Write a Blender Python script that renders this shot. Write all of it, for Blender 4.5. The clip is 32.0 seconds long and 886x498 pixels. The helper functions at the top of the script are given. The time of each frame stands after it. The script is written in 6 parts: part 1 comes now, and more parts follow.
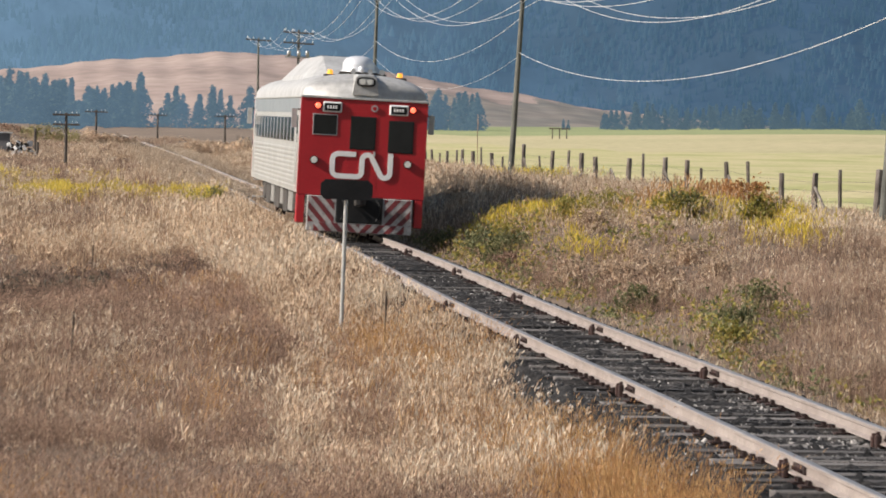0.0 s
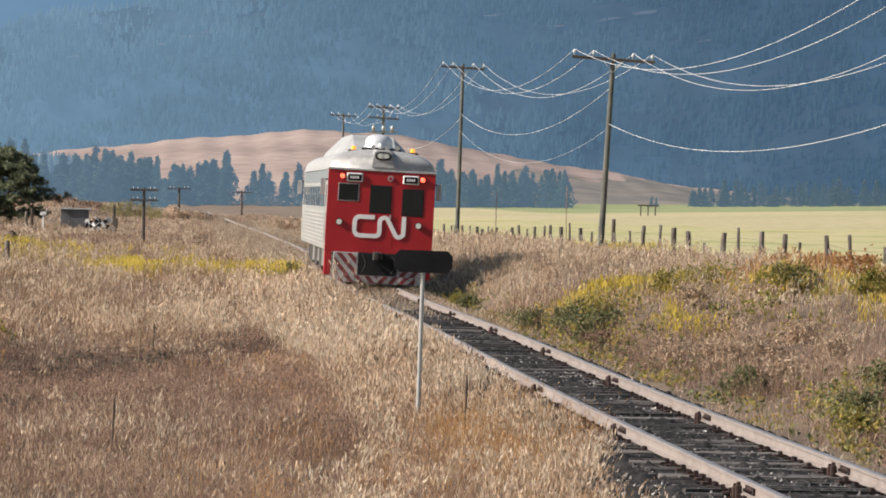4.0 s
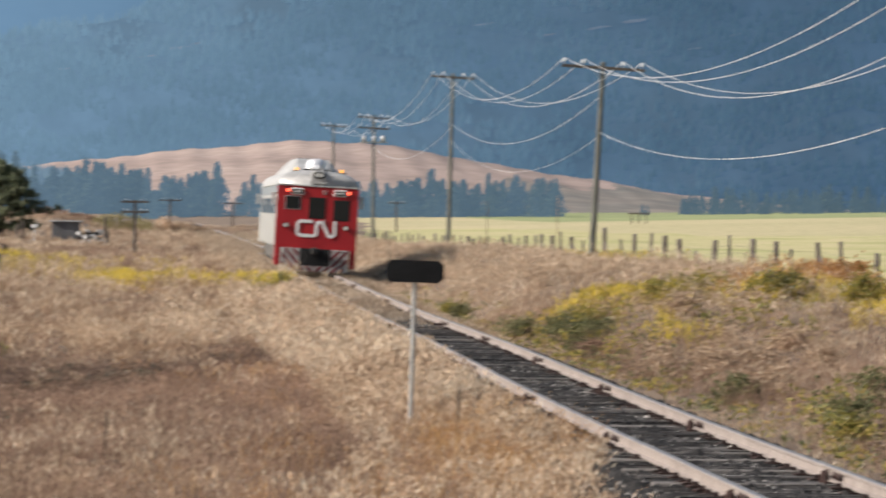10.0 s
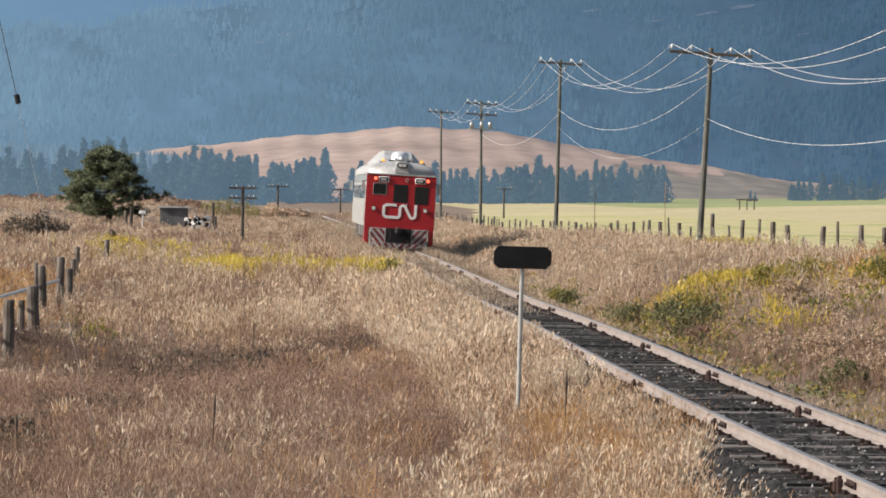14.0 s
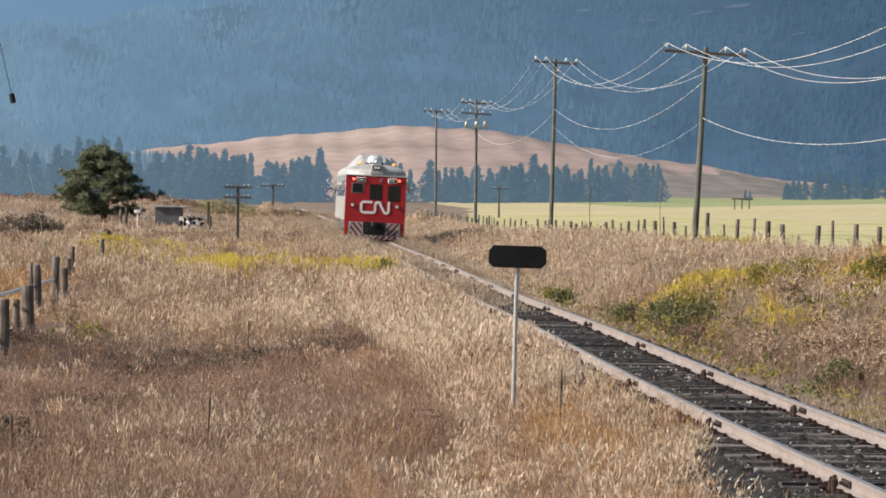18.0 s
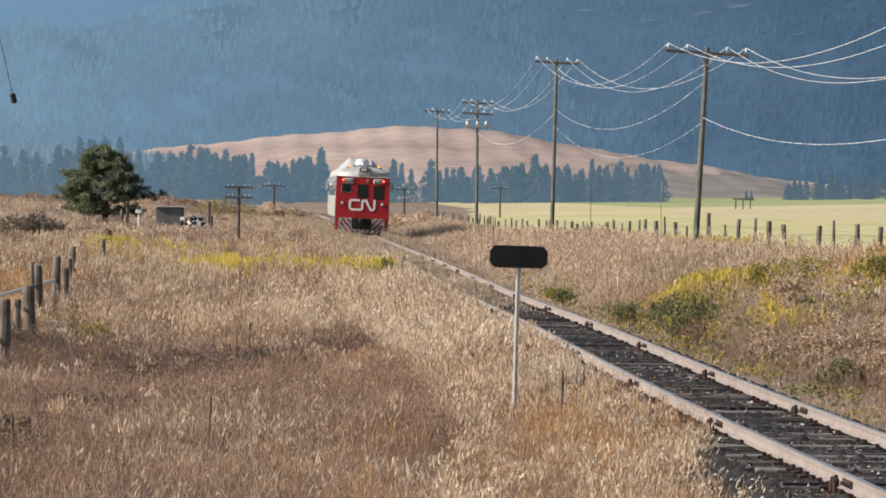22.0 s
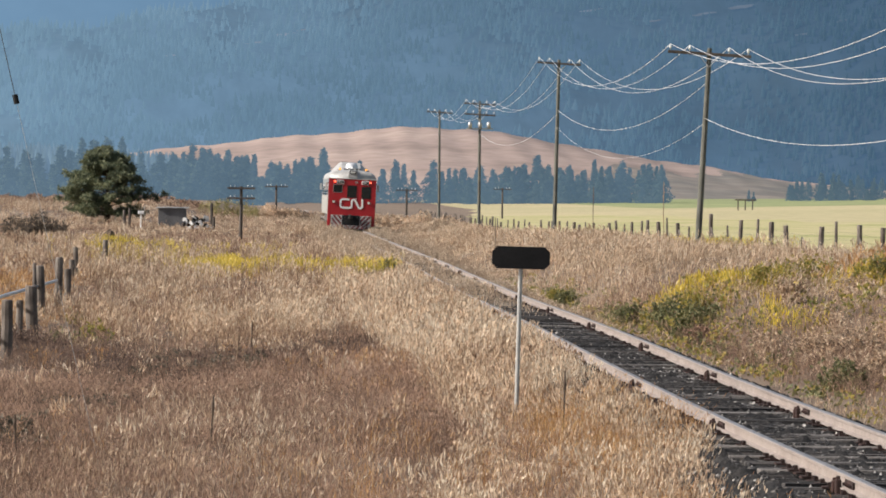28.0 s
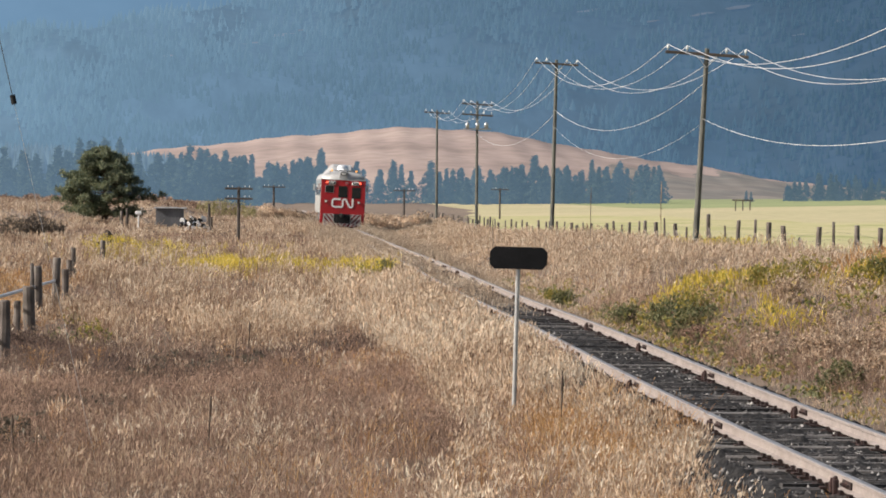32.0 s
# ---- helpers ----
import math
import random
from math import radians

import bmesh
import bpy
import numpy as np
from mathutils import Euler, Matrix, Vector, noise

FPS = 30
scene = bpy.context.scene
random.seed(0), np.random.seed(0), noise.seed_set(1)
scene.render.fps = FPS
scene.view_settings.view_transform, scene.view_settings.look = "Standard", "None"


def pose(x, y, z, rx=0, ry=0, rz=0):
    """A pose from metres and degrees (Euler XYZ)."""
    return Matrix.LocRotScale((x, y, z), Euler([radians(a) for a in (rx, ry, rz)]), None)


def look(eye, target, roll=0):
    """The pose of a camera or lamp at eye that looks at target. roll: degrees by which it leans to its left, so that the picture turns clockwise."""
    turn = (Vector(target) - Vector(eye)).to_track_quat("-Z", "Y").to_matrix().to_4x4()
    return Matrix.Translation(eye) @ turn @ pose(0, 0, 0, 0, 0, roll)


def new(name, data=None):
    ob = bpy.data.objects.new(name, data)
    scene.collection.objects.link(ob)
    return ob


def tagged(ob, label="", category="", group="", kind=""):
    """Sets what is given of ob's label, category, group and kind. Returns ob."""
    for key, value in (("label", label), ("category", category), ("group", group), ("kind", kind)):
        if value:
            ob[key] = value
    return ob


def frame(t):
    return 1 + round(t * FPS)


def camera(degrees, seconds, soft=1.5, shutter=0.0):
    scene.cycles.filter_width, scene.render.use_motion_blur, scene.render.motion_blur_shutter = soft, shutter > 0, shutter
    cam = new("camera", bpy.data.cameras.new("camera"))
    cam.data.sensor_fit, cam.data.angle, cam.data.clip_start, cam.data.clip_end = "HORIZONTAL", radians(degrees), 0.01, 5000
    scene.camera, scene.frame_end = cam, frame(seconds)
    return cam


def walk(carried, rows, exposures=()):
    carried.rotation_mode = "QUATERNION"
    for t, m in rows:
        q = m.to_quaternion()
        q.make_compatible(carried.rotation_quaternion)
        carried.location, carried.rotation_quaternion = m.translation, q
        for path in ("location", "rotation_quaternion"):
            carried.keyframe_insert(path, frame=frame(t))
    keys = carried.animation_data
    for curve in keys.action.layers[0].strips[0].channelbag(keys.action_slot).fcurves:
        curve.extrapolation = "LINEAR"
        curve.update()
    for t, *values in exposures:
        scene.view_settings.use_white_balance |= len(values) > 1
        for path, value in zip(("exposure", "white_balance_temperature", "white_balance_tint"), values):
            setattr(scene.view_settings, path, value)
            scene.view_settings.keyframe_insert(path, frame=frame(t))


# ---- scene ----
# ---- camera: a long lens on a tripod beside the line, panning after the railcar ----
cam = camera(11.0, 32.0, soft=1.75, shutter=0.5)


def eye_back(d, rx, ry, rz):
    m = pose(0, 0, 2.6, rx, ry, rz)
    return Matrix.Translation(m.to_3x3() @ Vector((0, 0, d))) @ m


walk(cam, [
    (0.0, eye_back(7.4, 88.43, -1.25, -4.66)), (0.5, eye_back(2.7, 88.546, -1.4, -4.70)),
    (1.0, eye_back(0, 88.57, -1.40, -4.525)), (1.5, eye_back(0, 89.035, -1.55, -4.84)),
    (1.7, eye_back(0, 89.563, -1.45, -4.896)), (1.8, eye_back(0, 89.635, -1.35, -4.60)),
    (2.0, eye_back(0, 89.791, -1.15, -3.766)), (2.5, eye_back(0, 89.984, -1.27, -3.288)),
    (3.0, eye_back(0, 89.528, -1.25, -3.495)), (3.5, eye_back(0, 89.401, -1.23, -3.601)),
    (4.0, eye_back(0, 89.381, -1.14, -3.572)), (4.5, eye_back(0, 89.387, -1.178, -3.241)),
    (6.5, eye_back(0, 89.48, -1.235, -2.724)), (7.0, eye_back(0, 89.485, -1.24, -2.829)),
    (7.5, eye_back(0, 89.478, -1.24, -3.099)), (8.0, eye_back(0, 89.456, -1.18, -3.238)),
    (8.5, eye_back(0, 89.51, -1.25, -3.357)), (9.0, eye_back(0, 89.656, -1.42, -3.859)),
    (9.5, eye_back(0, 89.619, -1.15, -4.306)), (9.9, eye_back(0, 89.535, -0.80, -4.01)), (10.0, eye_back(0, 89.503, -0.72, -3.685)), (10.1, eye_back(0, 89.465, -0.69, -3.396)),
    (10.5, eye_back(0, 89.375, -0.67, -2.589)), (11.0, eye_back(0, 89.337, -0.70, -2.287)),
    (11.5, eye_back(0, 89.303, -0.70, -2.212)), (12.0, eye_back(0, 89.30, -0.71, -2.221)),
    (12.5, eye_back(0, 89.296, -0.705, -2.254)), (13.0, eye_back(0, 89.304, -0.70, -2.287)),
    (13.5, eye_back(0, 89.314, -0.705, -2.32)), (14.5, eye_back(0, 89.313, -0.71, -2.363)),
    (16.5, eye_back(0, 89.306, -0.705, -2.406)), (20.0, eye_back(0, 89.305, -0.70, -2.405)),
    (22.5, eye_back(0, 89.306, -0.705, -2.388)), (24.5, eye_back(0, 89.315, -0.70, -2.371)),
    (25.5, eye_back(0, 89.322, -0.70, -2.37)), (28.5, eye_back(0, 89.316, -0.71, -2.364)),
    (31.5, eye_back(0, 89.325, -0.71, -2.362)), (32.0, eye_back(0, 89.321, -0.705, -2.396)),
])

# ---- light: autumn sun high on the left, just behind the camera's shoulder ----
SUN_AZ, SUN_EL = -100.0, 31.5          # degrees from the line's direction, towards the left; height
world = bpy.data.worlds.new("sky")
scene.world = world
world.use_nodes = True
wn = world.node_tree.nodes
sky = wn.new("ShaderNodeTexSky")
sky.sky_type, sky.sun_disc = "NISHITA", False
sky.sun_elevation, sky.sun_rotation = radians(SUN_EL), radians(SUN_AZ)
sky.air_density, sky.dust_density = 1.2, 2.0
world.node_tree.links.new(sky.outputs[0], wn["Background"].inputs[0])
wn["Background"].inputs[1].default_value = 0.068
sun = new("sun", bpy.data.lights.new("sun", "SUN"))
sun.data.energy, sun.data.angle, sun.data.color = 5.0, radians(0.6), (1.0, 0.925, 0.845)
sx, sy = math.sin(radians(SUN_AZ)) * math.cos(radians(SUN_EL)), math.cos(radians(SUN_AZ)) * math.cos(radians(SUN_EL))
sun.matrix_world = look((sx * 50, sy * 50, 50 * math.sin(radians(SUN_EL))), (0, 0, 0))
scene.view_settings.exposure = 0.5


# ---- helpers for materials and meshes ----
def sm(a, b, x):
    t = np.clip((np.asarray(x, float) - a) / (b - a), 0, 1)
    return t * t * (3 - 2 * t)


def mat(name, colors, rough=0.8, metal=0.0, scale=3.0, detail_scale=40.0, bump=0.2, pick="noise", translucent=0.0,
        emit=None, spec=0.5, fine=0.35):
    """Procedural material: colours mixed by noise at two scales, or by each island's or object's own chance."""
    m = bpy.data.materials.new(name)
    m.use_nodes = True
    nt = m.node_tree
    n, lk = nt.nodes, nt.links
    b = n["Principled BSDF"]
    geo = n.new("ShaderNodeNewGeometry")
    coord = n.new("ShaderNodeTexCoord")
    big = n.new("ShaderNodeTexNoise")
    big.inputs["Scale"].default_value, big.inputs["Detail"].default_value = scale, 4
    small = n.new("ShaderNodeTexNoise")
    small.inputs["Scale"].default_value, small.inputs["Detail"].default_value = detail_scale, 3
    lk.new(coord.outputs["Object"], big.inputs["Vector"])
    lk.new(coord.outputs["Object"], small.inputs["Vector"])
    ramp = n.new("ShaderNodeValToRGB")
    el = ramp.color_ramp.elements
    lo, hi = (0.0, 1.0) if pick != "noise" else (0.3, 0.7)
    while len(el) < len(colors):
        el.new(0.5)
    for i, c in enumerate(colors):
        el[i].position = lo + (hi - lo) * i / max(1, len(colors) - 1)
        el[i].color = (*c, 1)
    if pick == "island":
        add = n.new("ShaderNodeMath")
        add.operation = "MULTIPLY_ADD"
        add.inputs[1].default_value, add.inputs[2].default_value = 0.9, 0.0
        lk.new(geo.outputs["Random Per Island"], add.inputs[0])
        mix = n.new("ShaderNodeMath")
        mix.operation = "MULTIPLY_ADD"
        mix.inputs[1].default_value = 1.35
        lk.new(big.outputs["Fac"], mix.inputs[0])
        off = n.new("ShaderNodeMath")
        off.operation = "SUBTRACT"
        off.inputs[1].default_value = 0.62
        lk.new(add.outputs[0], off.inputs[0])
        lk.new(off.outputs[0], mix.inputs[2])
        lk.new(mix.outputs[0], ramp.inputs[0])
    elif pick == "object":
        info = n.new("ShaderNodeObjectInfo")
        lk.new(info.outputs["Random"], ramp.inputs[0])
    else:
        lk.new(big.outputs["Fac"], ramp.inputs[0])
    tone = n.new("ShaderNodeMix")
    tone.data_type, tone.blend_type = "RGBA", "MULTIPLY"
    tone.inputs["Factor"].default_value = fine
    lk.new(ramp.outputs[0], tone.inputs["A"])
    span = n.new("ShaderNodeMapRange")
    span.inputs["From Min"].default_value, span.inputs["From Max"].default_value = 0.3, 0.7
    span.inputs["To Min"].default_value, span.inputs["To Max"].default_value = 0.35, 1.25
    lk.new(small.outputs["Fac"], span.inputs["Value"])
    lk.new(span.outputs[0], tone.inputs["B"])
    lk.new(tone.outputs["Result"], b.inputs["Base Color"])
    b.inputs["Roughness"].default_value, b.inputs["Metallic"].default_value = rough, metal
    b.inputs["Specular IOR Level"].default_value = spec
    if bump:
        bp = n.new("ShaderNodeBump")
        bp.inputs["Strength"].default_value, bp.inputs["Distance"].default_value = bump, 0.02
        lk.new(small.outputs["Fac"], bp.inputs["Height"])
        lk.new(bp.outputs[0], b.inputs["Normal"])
    if translucent:
        tr = n.new("ShaderNodeBsdfTranslucent")
        lk.new(tone.outputs["Result"], tr.inputs["Color"])
        ms = n.new("ShaderNodeMixShader")
        ms.inputs[0].default_value = translucent
        lk.new(b.outputs[0], ms.inputs[1])
        lk.new(tr.outputs[0], ms.inputs[2])
        lk.new(ms.outputs[0], n["Material Output"].inputs[0])
    if emit:
        b.inputs["Emission Color"].default_value, b.inputs["Emission Strength"].default_value = (*emit[:3], 1), emit[3]
    return m


def bm_box(bm, x0, x1, y0, y1, z0, z1, bev=0.0):
    before = set(bm.verts)
    bmesh.ops.create_cube(bm, size=1, matrix=Matrix.Translation(((x0 + x1) / 2, (y0 + y1) / 2, (z0 + z1) / 2))
                          @ Matrix.Diagonal((x1 - x0, y1 - y0, z1 - z0, 1)))
    if bev:
        vs = [v for v in bm.verts if v not in before]
        es = list({e for v in vs for e in v.link_edges})
        bmesh.ops.bevel(bm, geom=es, offset=bev, segments=2, affect="EDGES", profile=0.5)
    return bm


def box(x0, x1, y0, y1, z0, z1, bev=0.0):
    return bm_box(bmesh.new(), x0, x1, y0, y1, z0, z1, bev)


def bm_rod(bm, a, b, r0, r1=None, seg=8):
    a, b = Vector(a), Vector(b)
    d = b - a
    q = d.to_track_quat("Z", "Y").to_matrix().to_4x4()
    bmesh.ops.create_cone(bm, cap_ends=True, segments=seg, radius1=r0, radius2=r0 if r1 is None else r1, depth=d.length,
                          matrix=Matrix.Translation((a + b) / 2) @ q)
    return bm


def rod(a, b, r0, r1=None, seg=8):
    return bm_rod(bmesh.new(), a, b, r0, r1, seg)


def mesh_of(name, bm, material, smooth=False):
    me = bpy.data.meshes.new(name)
    bm.normal_update()
    bm.to_mesh(me)
    bm.free()
    me.materials.append(material)
    if smooth:
        me.polygons.foreach_set("use_smooth", [True] * len(me.polygons))
    return me


def part(name, bm, material, parent=None, label="", smooth=False):
    ob = new(name, mesh_of(name, bm, material, smooth))
    ob.parent = parent
    if label:
        ob["label"] = label
    return ob


def tri_mesh(name, co, tris, material, smooth=False):
    """One mesh out of numpy arrays of corners and triangles."""
    me = bpy.data.meshes.new(name)
    me.vertices.add(len(co))
    me.vertices.foreach_set("co", np.asarray(co, np.float32).ravel())
    me.loops.add(len(tris) * 3)
    me.loops.foreach_set("vertex_index", np.asarray(tris, np.int32).ravel())
    me.polygons.add(len(tris))
    me.polygons.foreach_set("loop_start", np.arange(0, len(tris) * 3, 3, dtype=np.int32))
    me.polygons.foreach_set("loop_total", np.full(len(tris), 3, np.int32))
    if smooth:
        me.polygons.foreach_set("use_smooth", np.ones(len(tris), bool))
    me.update(calc_edges=True)
    me.materials.append(material)
    return me


def lathe(bm, rings, seg=16, m=Matrix()):
    """Turns (radius, height) rings round z."""
    rows = []
    for r, z in rings:
        rows.append([bm.verts.new(m @ Vector((r * math.cos(2 * math.pi * i / seg), r * math.sin(2 * math.pi * i / seg), z)))
                     for i in range(seg)])
    for p, q in zip(rows, rows[1:]):
        for i in range(seg):
            bm.faces.new((p[i], p[(i + 1) % seg], q[(i + 1) % seg], q[i]))
    bm.faces.new(rows[-1])
    bm.faces.new(rows[0][::-1])
    return bm


def loft(bm, sections, cap=True):
    """Skins rings of equally many points."""
    rows = [[bm.verts.new(p) for p in s] for s in sections]
    k = len(rows[0])
    for p, q in zip(rows, rows[1:]):
        for i in range(k):
            bm.faces.new((p[i], p[(i + 1) % k], q[(i + 1) % k], q[i]))
    if cap:
        bm.faces.new(rows[0][::-1])
        bm.faces.new(rows[-1])
    bmesh.ops.recalc_face_normals(bm, faces=bm.faces)
    return bm


# ---- materials ----
M_SOIL = mat("dry_soil", [(0.085, 0.057, 0.038), (0.14, 0.096, 0.064), (0.20, 0.143, 0.098)], 0.95, scale=0.25, detail_scale=6, bump=0.5)
M_FIELD = mat("mown_field", [(0.29, 0.31, 0.105), (0.40, 0.375, 0.165), (0.50, 0.43, 0.235), (0.33, 0.35, 0.12)], 0.95, scale=0.045, detail_scale=0.9, bump=0.4, fine=0.25)
M_STUBBLE = mat("stubble_field", [(0.40, 0.36, 0.19), (0.52, 0.44, 0.26)], 0.95, scale=0.01, detail_scale=0.4, bump=0.3)
M_MEADOW = mat("green_meadow", [(0.23, 0.27, 0.115), (0.30, 0.325, 0.145)], 0.95, scale=0.01, detail_scale=0.2, bump=0.3)
M_STRAW = mat("dry_grass", [(0.11, 0.06, 0.035), (0.30, 0.18, 0.105), (0.54, 0.37, 0.235), (0.70, 0.53, 0.375)], 0.7, scale=0.16, detail_scale=1.5,
              bump=0, pick="island", translucent=0.35, fine=0.75)
M_BROWN = mat("brown_weed", [(0.10, 0.062, 0.045), (0.36, 0.228, 0.16), (0.68, 0.465, 0.335)], 0.75, scale=0.2, detail_scale=1.2,
              bump=0, pick="island", translucent=0.4, fine=0.6)
M_DARKWEED = mat("dark_brown_weed", [(0.06, 0.04, 0.032), (0.17, 0.108, 0.082), (0.37, 0.25, 0.185)], 0.75, scale=0.3, detail_scale=1.2,
                 bump=0, pick="island", translucent=0.3, fine=0.6)
M_TAN = mat("tan_weed", [(0.16, 0.105, 0.07), (0.46, 0.325, 0.22), (0.78, 0.585, 0.41), (0.93, 0.79, 0.62)], 0.75, scale=0.2, detail_scale=1.0,
            bump=0, pick="island", translucent=0.35, fine=0.65)
M_RUST = mat("rusty_grass", [(0.30, 0.14, 0.06), (0.60, 0.32, 0.13), (0.85, 0.55, 0.24)], 0.75, scale=0.3, detail_scale=2,
             bump=0, pick="island", translucent=0.5, fine=0.4)
M_HEAD = mat("seed_heads", [(0.22, 0.12, 0.07), (0.56, 0.385, 0.25), (0.86, 0.66, 0.465), (0.96, 0.84, 0.66)], 0.6, scale=0.16, detail_scale=1.5,
             bump=0, pick="island", translucent=0.35, fine=0.5)
M_GOLD = mat("goldenrod_bloom", [(0.30, 0.26, 0.06), (0.64, 0.47, 0.07), (0.86, 0.64, 0.07), (0.92, 0.76, 0.2)], 0.75, scale=0.4, detail_scale=3,
             bump=0, pick="island", translucent=0.45, fine=0.3)
M_LEAF = mat("weed_leaves", [(0.07, 0.08, 0.035), (0.16, 0.175, 0.075), (0.28, 0.27, 0.125), (0.46, 0.37, 0.2)], 0.6, scale=0.6, detail_scale=3,
             bump=0, pick="island", translucent=0.4, fine=0.45)
M_DARKLEAF = mat("dull_dark_leaves", [(0.05, 0.045, 0.032), (0.115, 0.098, 0.068), (0.24, 0.19, 0.135)], 0.7, scale=0.6, detail_scale=3,
                 bump=0, pick="island", translucent=0.25, fine=0.45)
M_PALELEAF = mat("pale_autumn_leaves", [(0.20, 0.19, 0.08), (0.38, 0.34, 0.15), (0.55, 0.46, 0.24)], 0.65, scale=0.5, detail_scale=3,
                 bump=0, pick="island", translucent=0.4, fine=0.45)
M_BRAMBLE = mat("dark_bramble", [(0.05, 0.04, 0.033), (0.12, 0.095, 0.075), (0.24, 0.19, 0.14)], 0.75, scale=0.5, detail_scale=3,
                bump=0, pick="island", translucent=0.25, fine=0.45)
M_YGREEN = mat("yellowing_leaves", [(0.14, 0.15, 0.045), (0.30, 0.29, 0.075), (0.52, 0.42, 0.10), (0.5, 0.32, 0.14)], 0.65, scale=0.5, detail_scale=3,
               bump=0, pick="island", translucent=0.45, fine=0.45)
M_DRYFIELD = mat("dry_pasture", [(0.14, 0.10, 0.07), (0.20, 0.145, 0.105), (0.26, 0.195, 0.14)], 0.95, scale=0.05, detail_scale=0.8, bump=0.5)
M_BALLAST = mat("ballast", [(0.010, 0.010, 0.0105), (0.026, 0.025, 0.025), (0.065, 0.06, 0.058)], 0.95, scale=6, detail_scale=30, bump=0.9, fine=0.65, spec=0.2)
M_STONE = mat("ballast_stone", [(0.02, 0.0195, 0.02), (0.05, 0.047, 0.047), (0.13, 0.122, 0.117), (0.5, 0.47, 0.44)], 0.85, scale=2, detail_scale=30, pick="island")
M_TIE = mat("creosoted_tie", [(0.035, 0.032, 0.032), (0.095, 0.086, 0.082), (0.20, 0.182, 0.17)], 0.85, scale=2.5, detail_scale=30, bump=0.6, pick="object", fine=0.6)
M_RAIL = mat("rusty_rail_web", [(0.24, 0.198, 0.178), (0.335, 0.287, 0.262)], 0.75, metal=0.1, scale=2, detail_scale=25, bump=0.25)
M_RAILTOP = mat("worn_rail_head", [(0.42, 0.38, 0.36), (0.55, 0.5, 0.47)], 0.38, metal=0.75, scale=1.5, detail_scale=40, bump=0.1, fine=0.2)
M_IRON = mat("rusted_iron", [(0.022, 0.014, 0.013), (0.065, 0.03, 0.024)], 0.85, metal=0.2, scale=6, detail_scale=60, bump=0.4)
M_RED = mat("red_paint", [(0.33, 0.010, 0.016), (0.385, 0.013, 0.019)], 0.42, scale=1.2, detail_scale=18, bump=0.03, fine=0.16)
M_WHITE = mat("white_paint", [(0.72, 0.71, 0.70), (0.8, 0.79, 0.78)], 0.45, scale=2, detail_scale=20, bump=0.03, fine=0.15)
M_DIRTYRED = mat("grimy_red_paint", [(0.07, 0.022, 0.025), (0.16, 0.026, 0.03), (0.25, 0.034, 0.038)], 0.6, scale=2.5, detail_scale=14, bump=0.05, fine=0.45)
M_DIRTYWHITE = mat("grimy_white_paint", [(0.19, 0.175, 0.165), (0.36, 0.34, 0.33), (0.50, 0.48, 0.46)], 0.6, scale=2.5, detail_scale=14, bump=0.05, fine=0.45)
M_STEEL = mat("stainless_steel", [(0.44, 0.43, 0.40), (0.57, 0.555, 0.515)], 0.4, metal=0.4, scale=1.5, detail_scale=14, bump=0.05, fine=0.25)
M_ROOF = mat("silver_roof_paint", [(0.36, 0.355, 0.35), (0.52, 0.515, 0.505)], 0.55, metal=0.2, scale=1.4, detail_scale=9, bump=0.08, fine=0.3)
M_BAND = mat("grey_letter_band", [(0.21, 0.235, 0.245), (0.27, 0.29, 0.30)], 0.5, metal=0.2, scale=1.4, detail_scale=9, bump=0.05, fine=0.2)
M_BLACK = mat("black_paint", [(0.010, 0.010, 0.011), (0.017, 0.017, 0.018)], 0.7, scale=3, detail_scale=30, bump=0.05, spec=0.25)
M_UNDER = mat("grimy_underframe", [(0.03, 0.028, 0.026), (0.075, 0.065, 0.058)], 0.8, scale=3, detail_scale=25, bump=0.4)
M_DOME = mat("white_dome_paint", [(0.62, 0.63, 0.66), (0.74, 0.75, 0.77)], 0.35, metal=0.25, scale=3, detail_scale=20, bump=0.03, fine=0.15)
M_DULLBOX = mat("dull_grey_box", [(0.16, 0.155, 0.145), (0.30, 0.29, 0.275)], 0.7, metal=0.1, scale=2, detail_scale=18, bump=0.2)
M_GLASS = mat("dark_window_glass", [(0.012, 0.014, 0.016), (0.02, 0.022, 0.024)], 0.07, scale=1, detail_scale=4, bump=0, fine=0.1)
M_LENS = mat("lamp_glass", [(0.72, 0.72, 0.69), (0.85, 0.84, 0.8)], 0.15, metal=0.15, scale=4, detail_scale=40, bump=0.05, fine=0.2)
M_REDLAMP = mat("lit_red_lamp", [(0.6, 0.03, 0.02), (0.7, 0.05, 0.03)], 0.3, bump=0, emit=(1.0, 0.10, 0.05, 2.6))
M_AMBER = mat("lit_amber_beacon", [(0.7, 0.3, 0.03), (0.8, 0.4, 0.05)], 0.3, bump=0, emit=(1.0, 0.38, 0.04, 0.9))
M_POLE = mat("weathered_pole_wood", [(0.065, 0.067, 0.058), (0.115, 0.115, 0.10), (0.165, 0.162, 0.14)], 0.9, scale=0.8, detail_scale=22, bump=0.5)
M_DARKPOLE = mat("dark_pole_wood", [(0.055, 0.045, 0.04), (0.11, 0.09, 0.075)], 0.9, scale=0.8, detail_scale=22, bump=0.5)
M_POST = mat("weathered_fence_wood", [(0.07, 0.056, 0.047), (0.15, 0.125, 0.108), (0.27, 0.242, 0.22)], 0.9, scale=1.5, detail_scale=30, bump=0.5)
M_WIRE = mat("aluminium_wire", [(0.6, 0.6, 0.59), (0.7, 0.7, 0.69)], 0.5, metal=0.2, bump=0, fine=0.05)
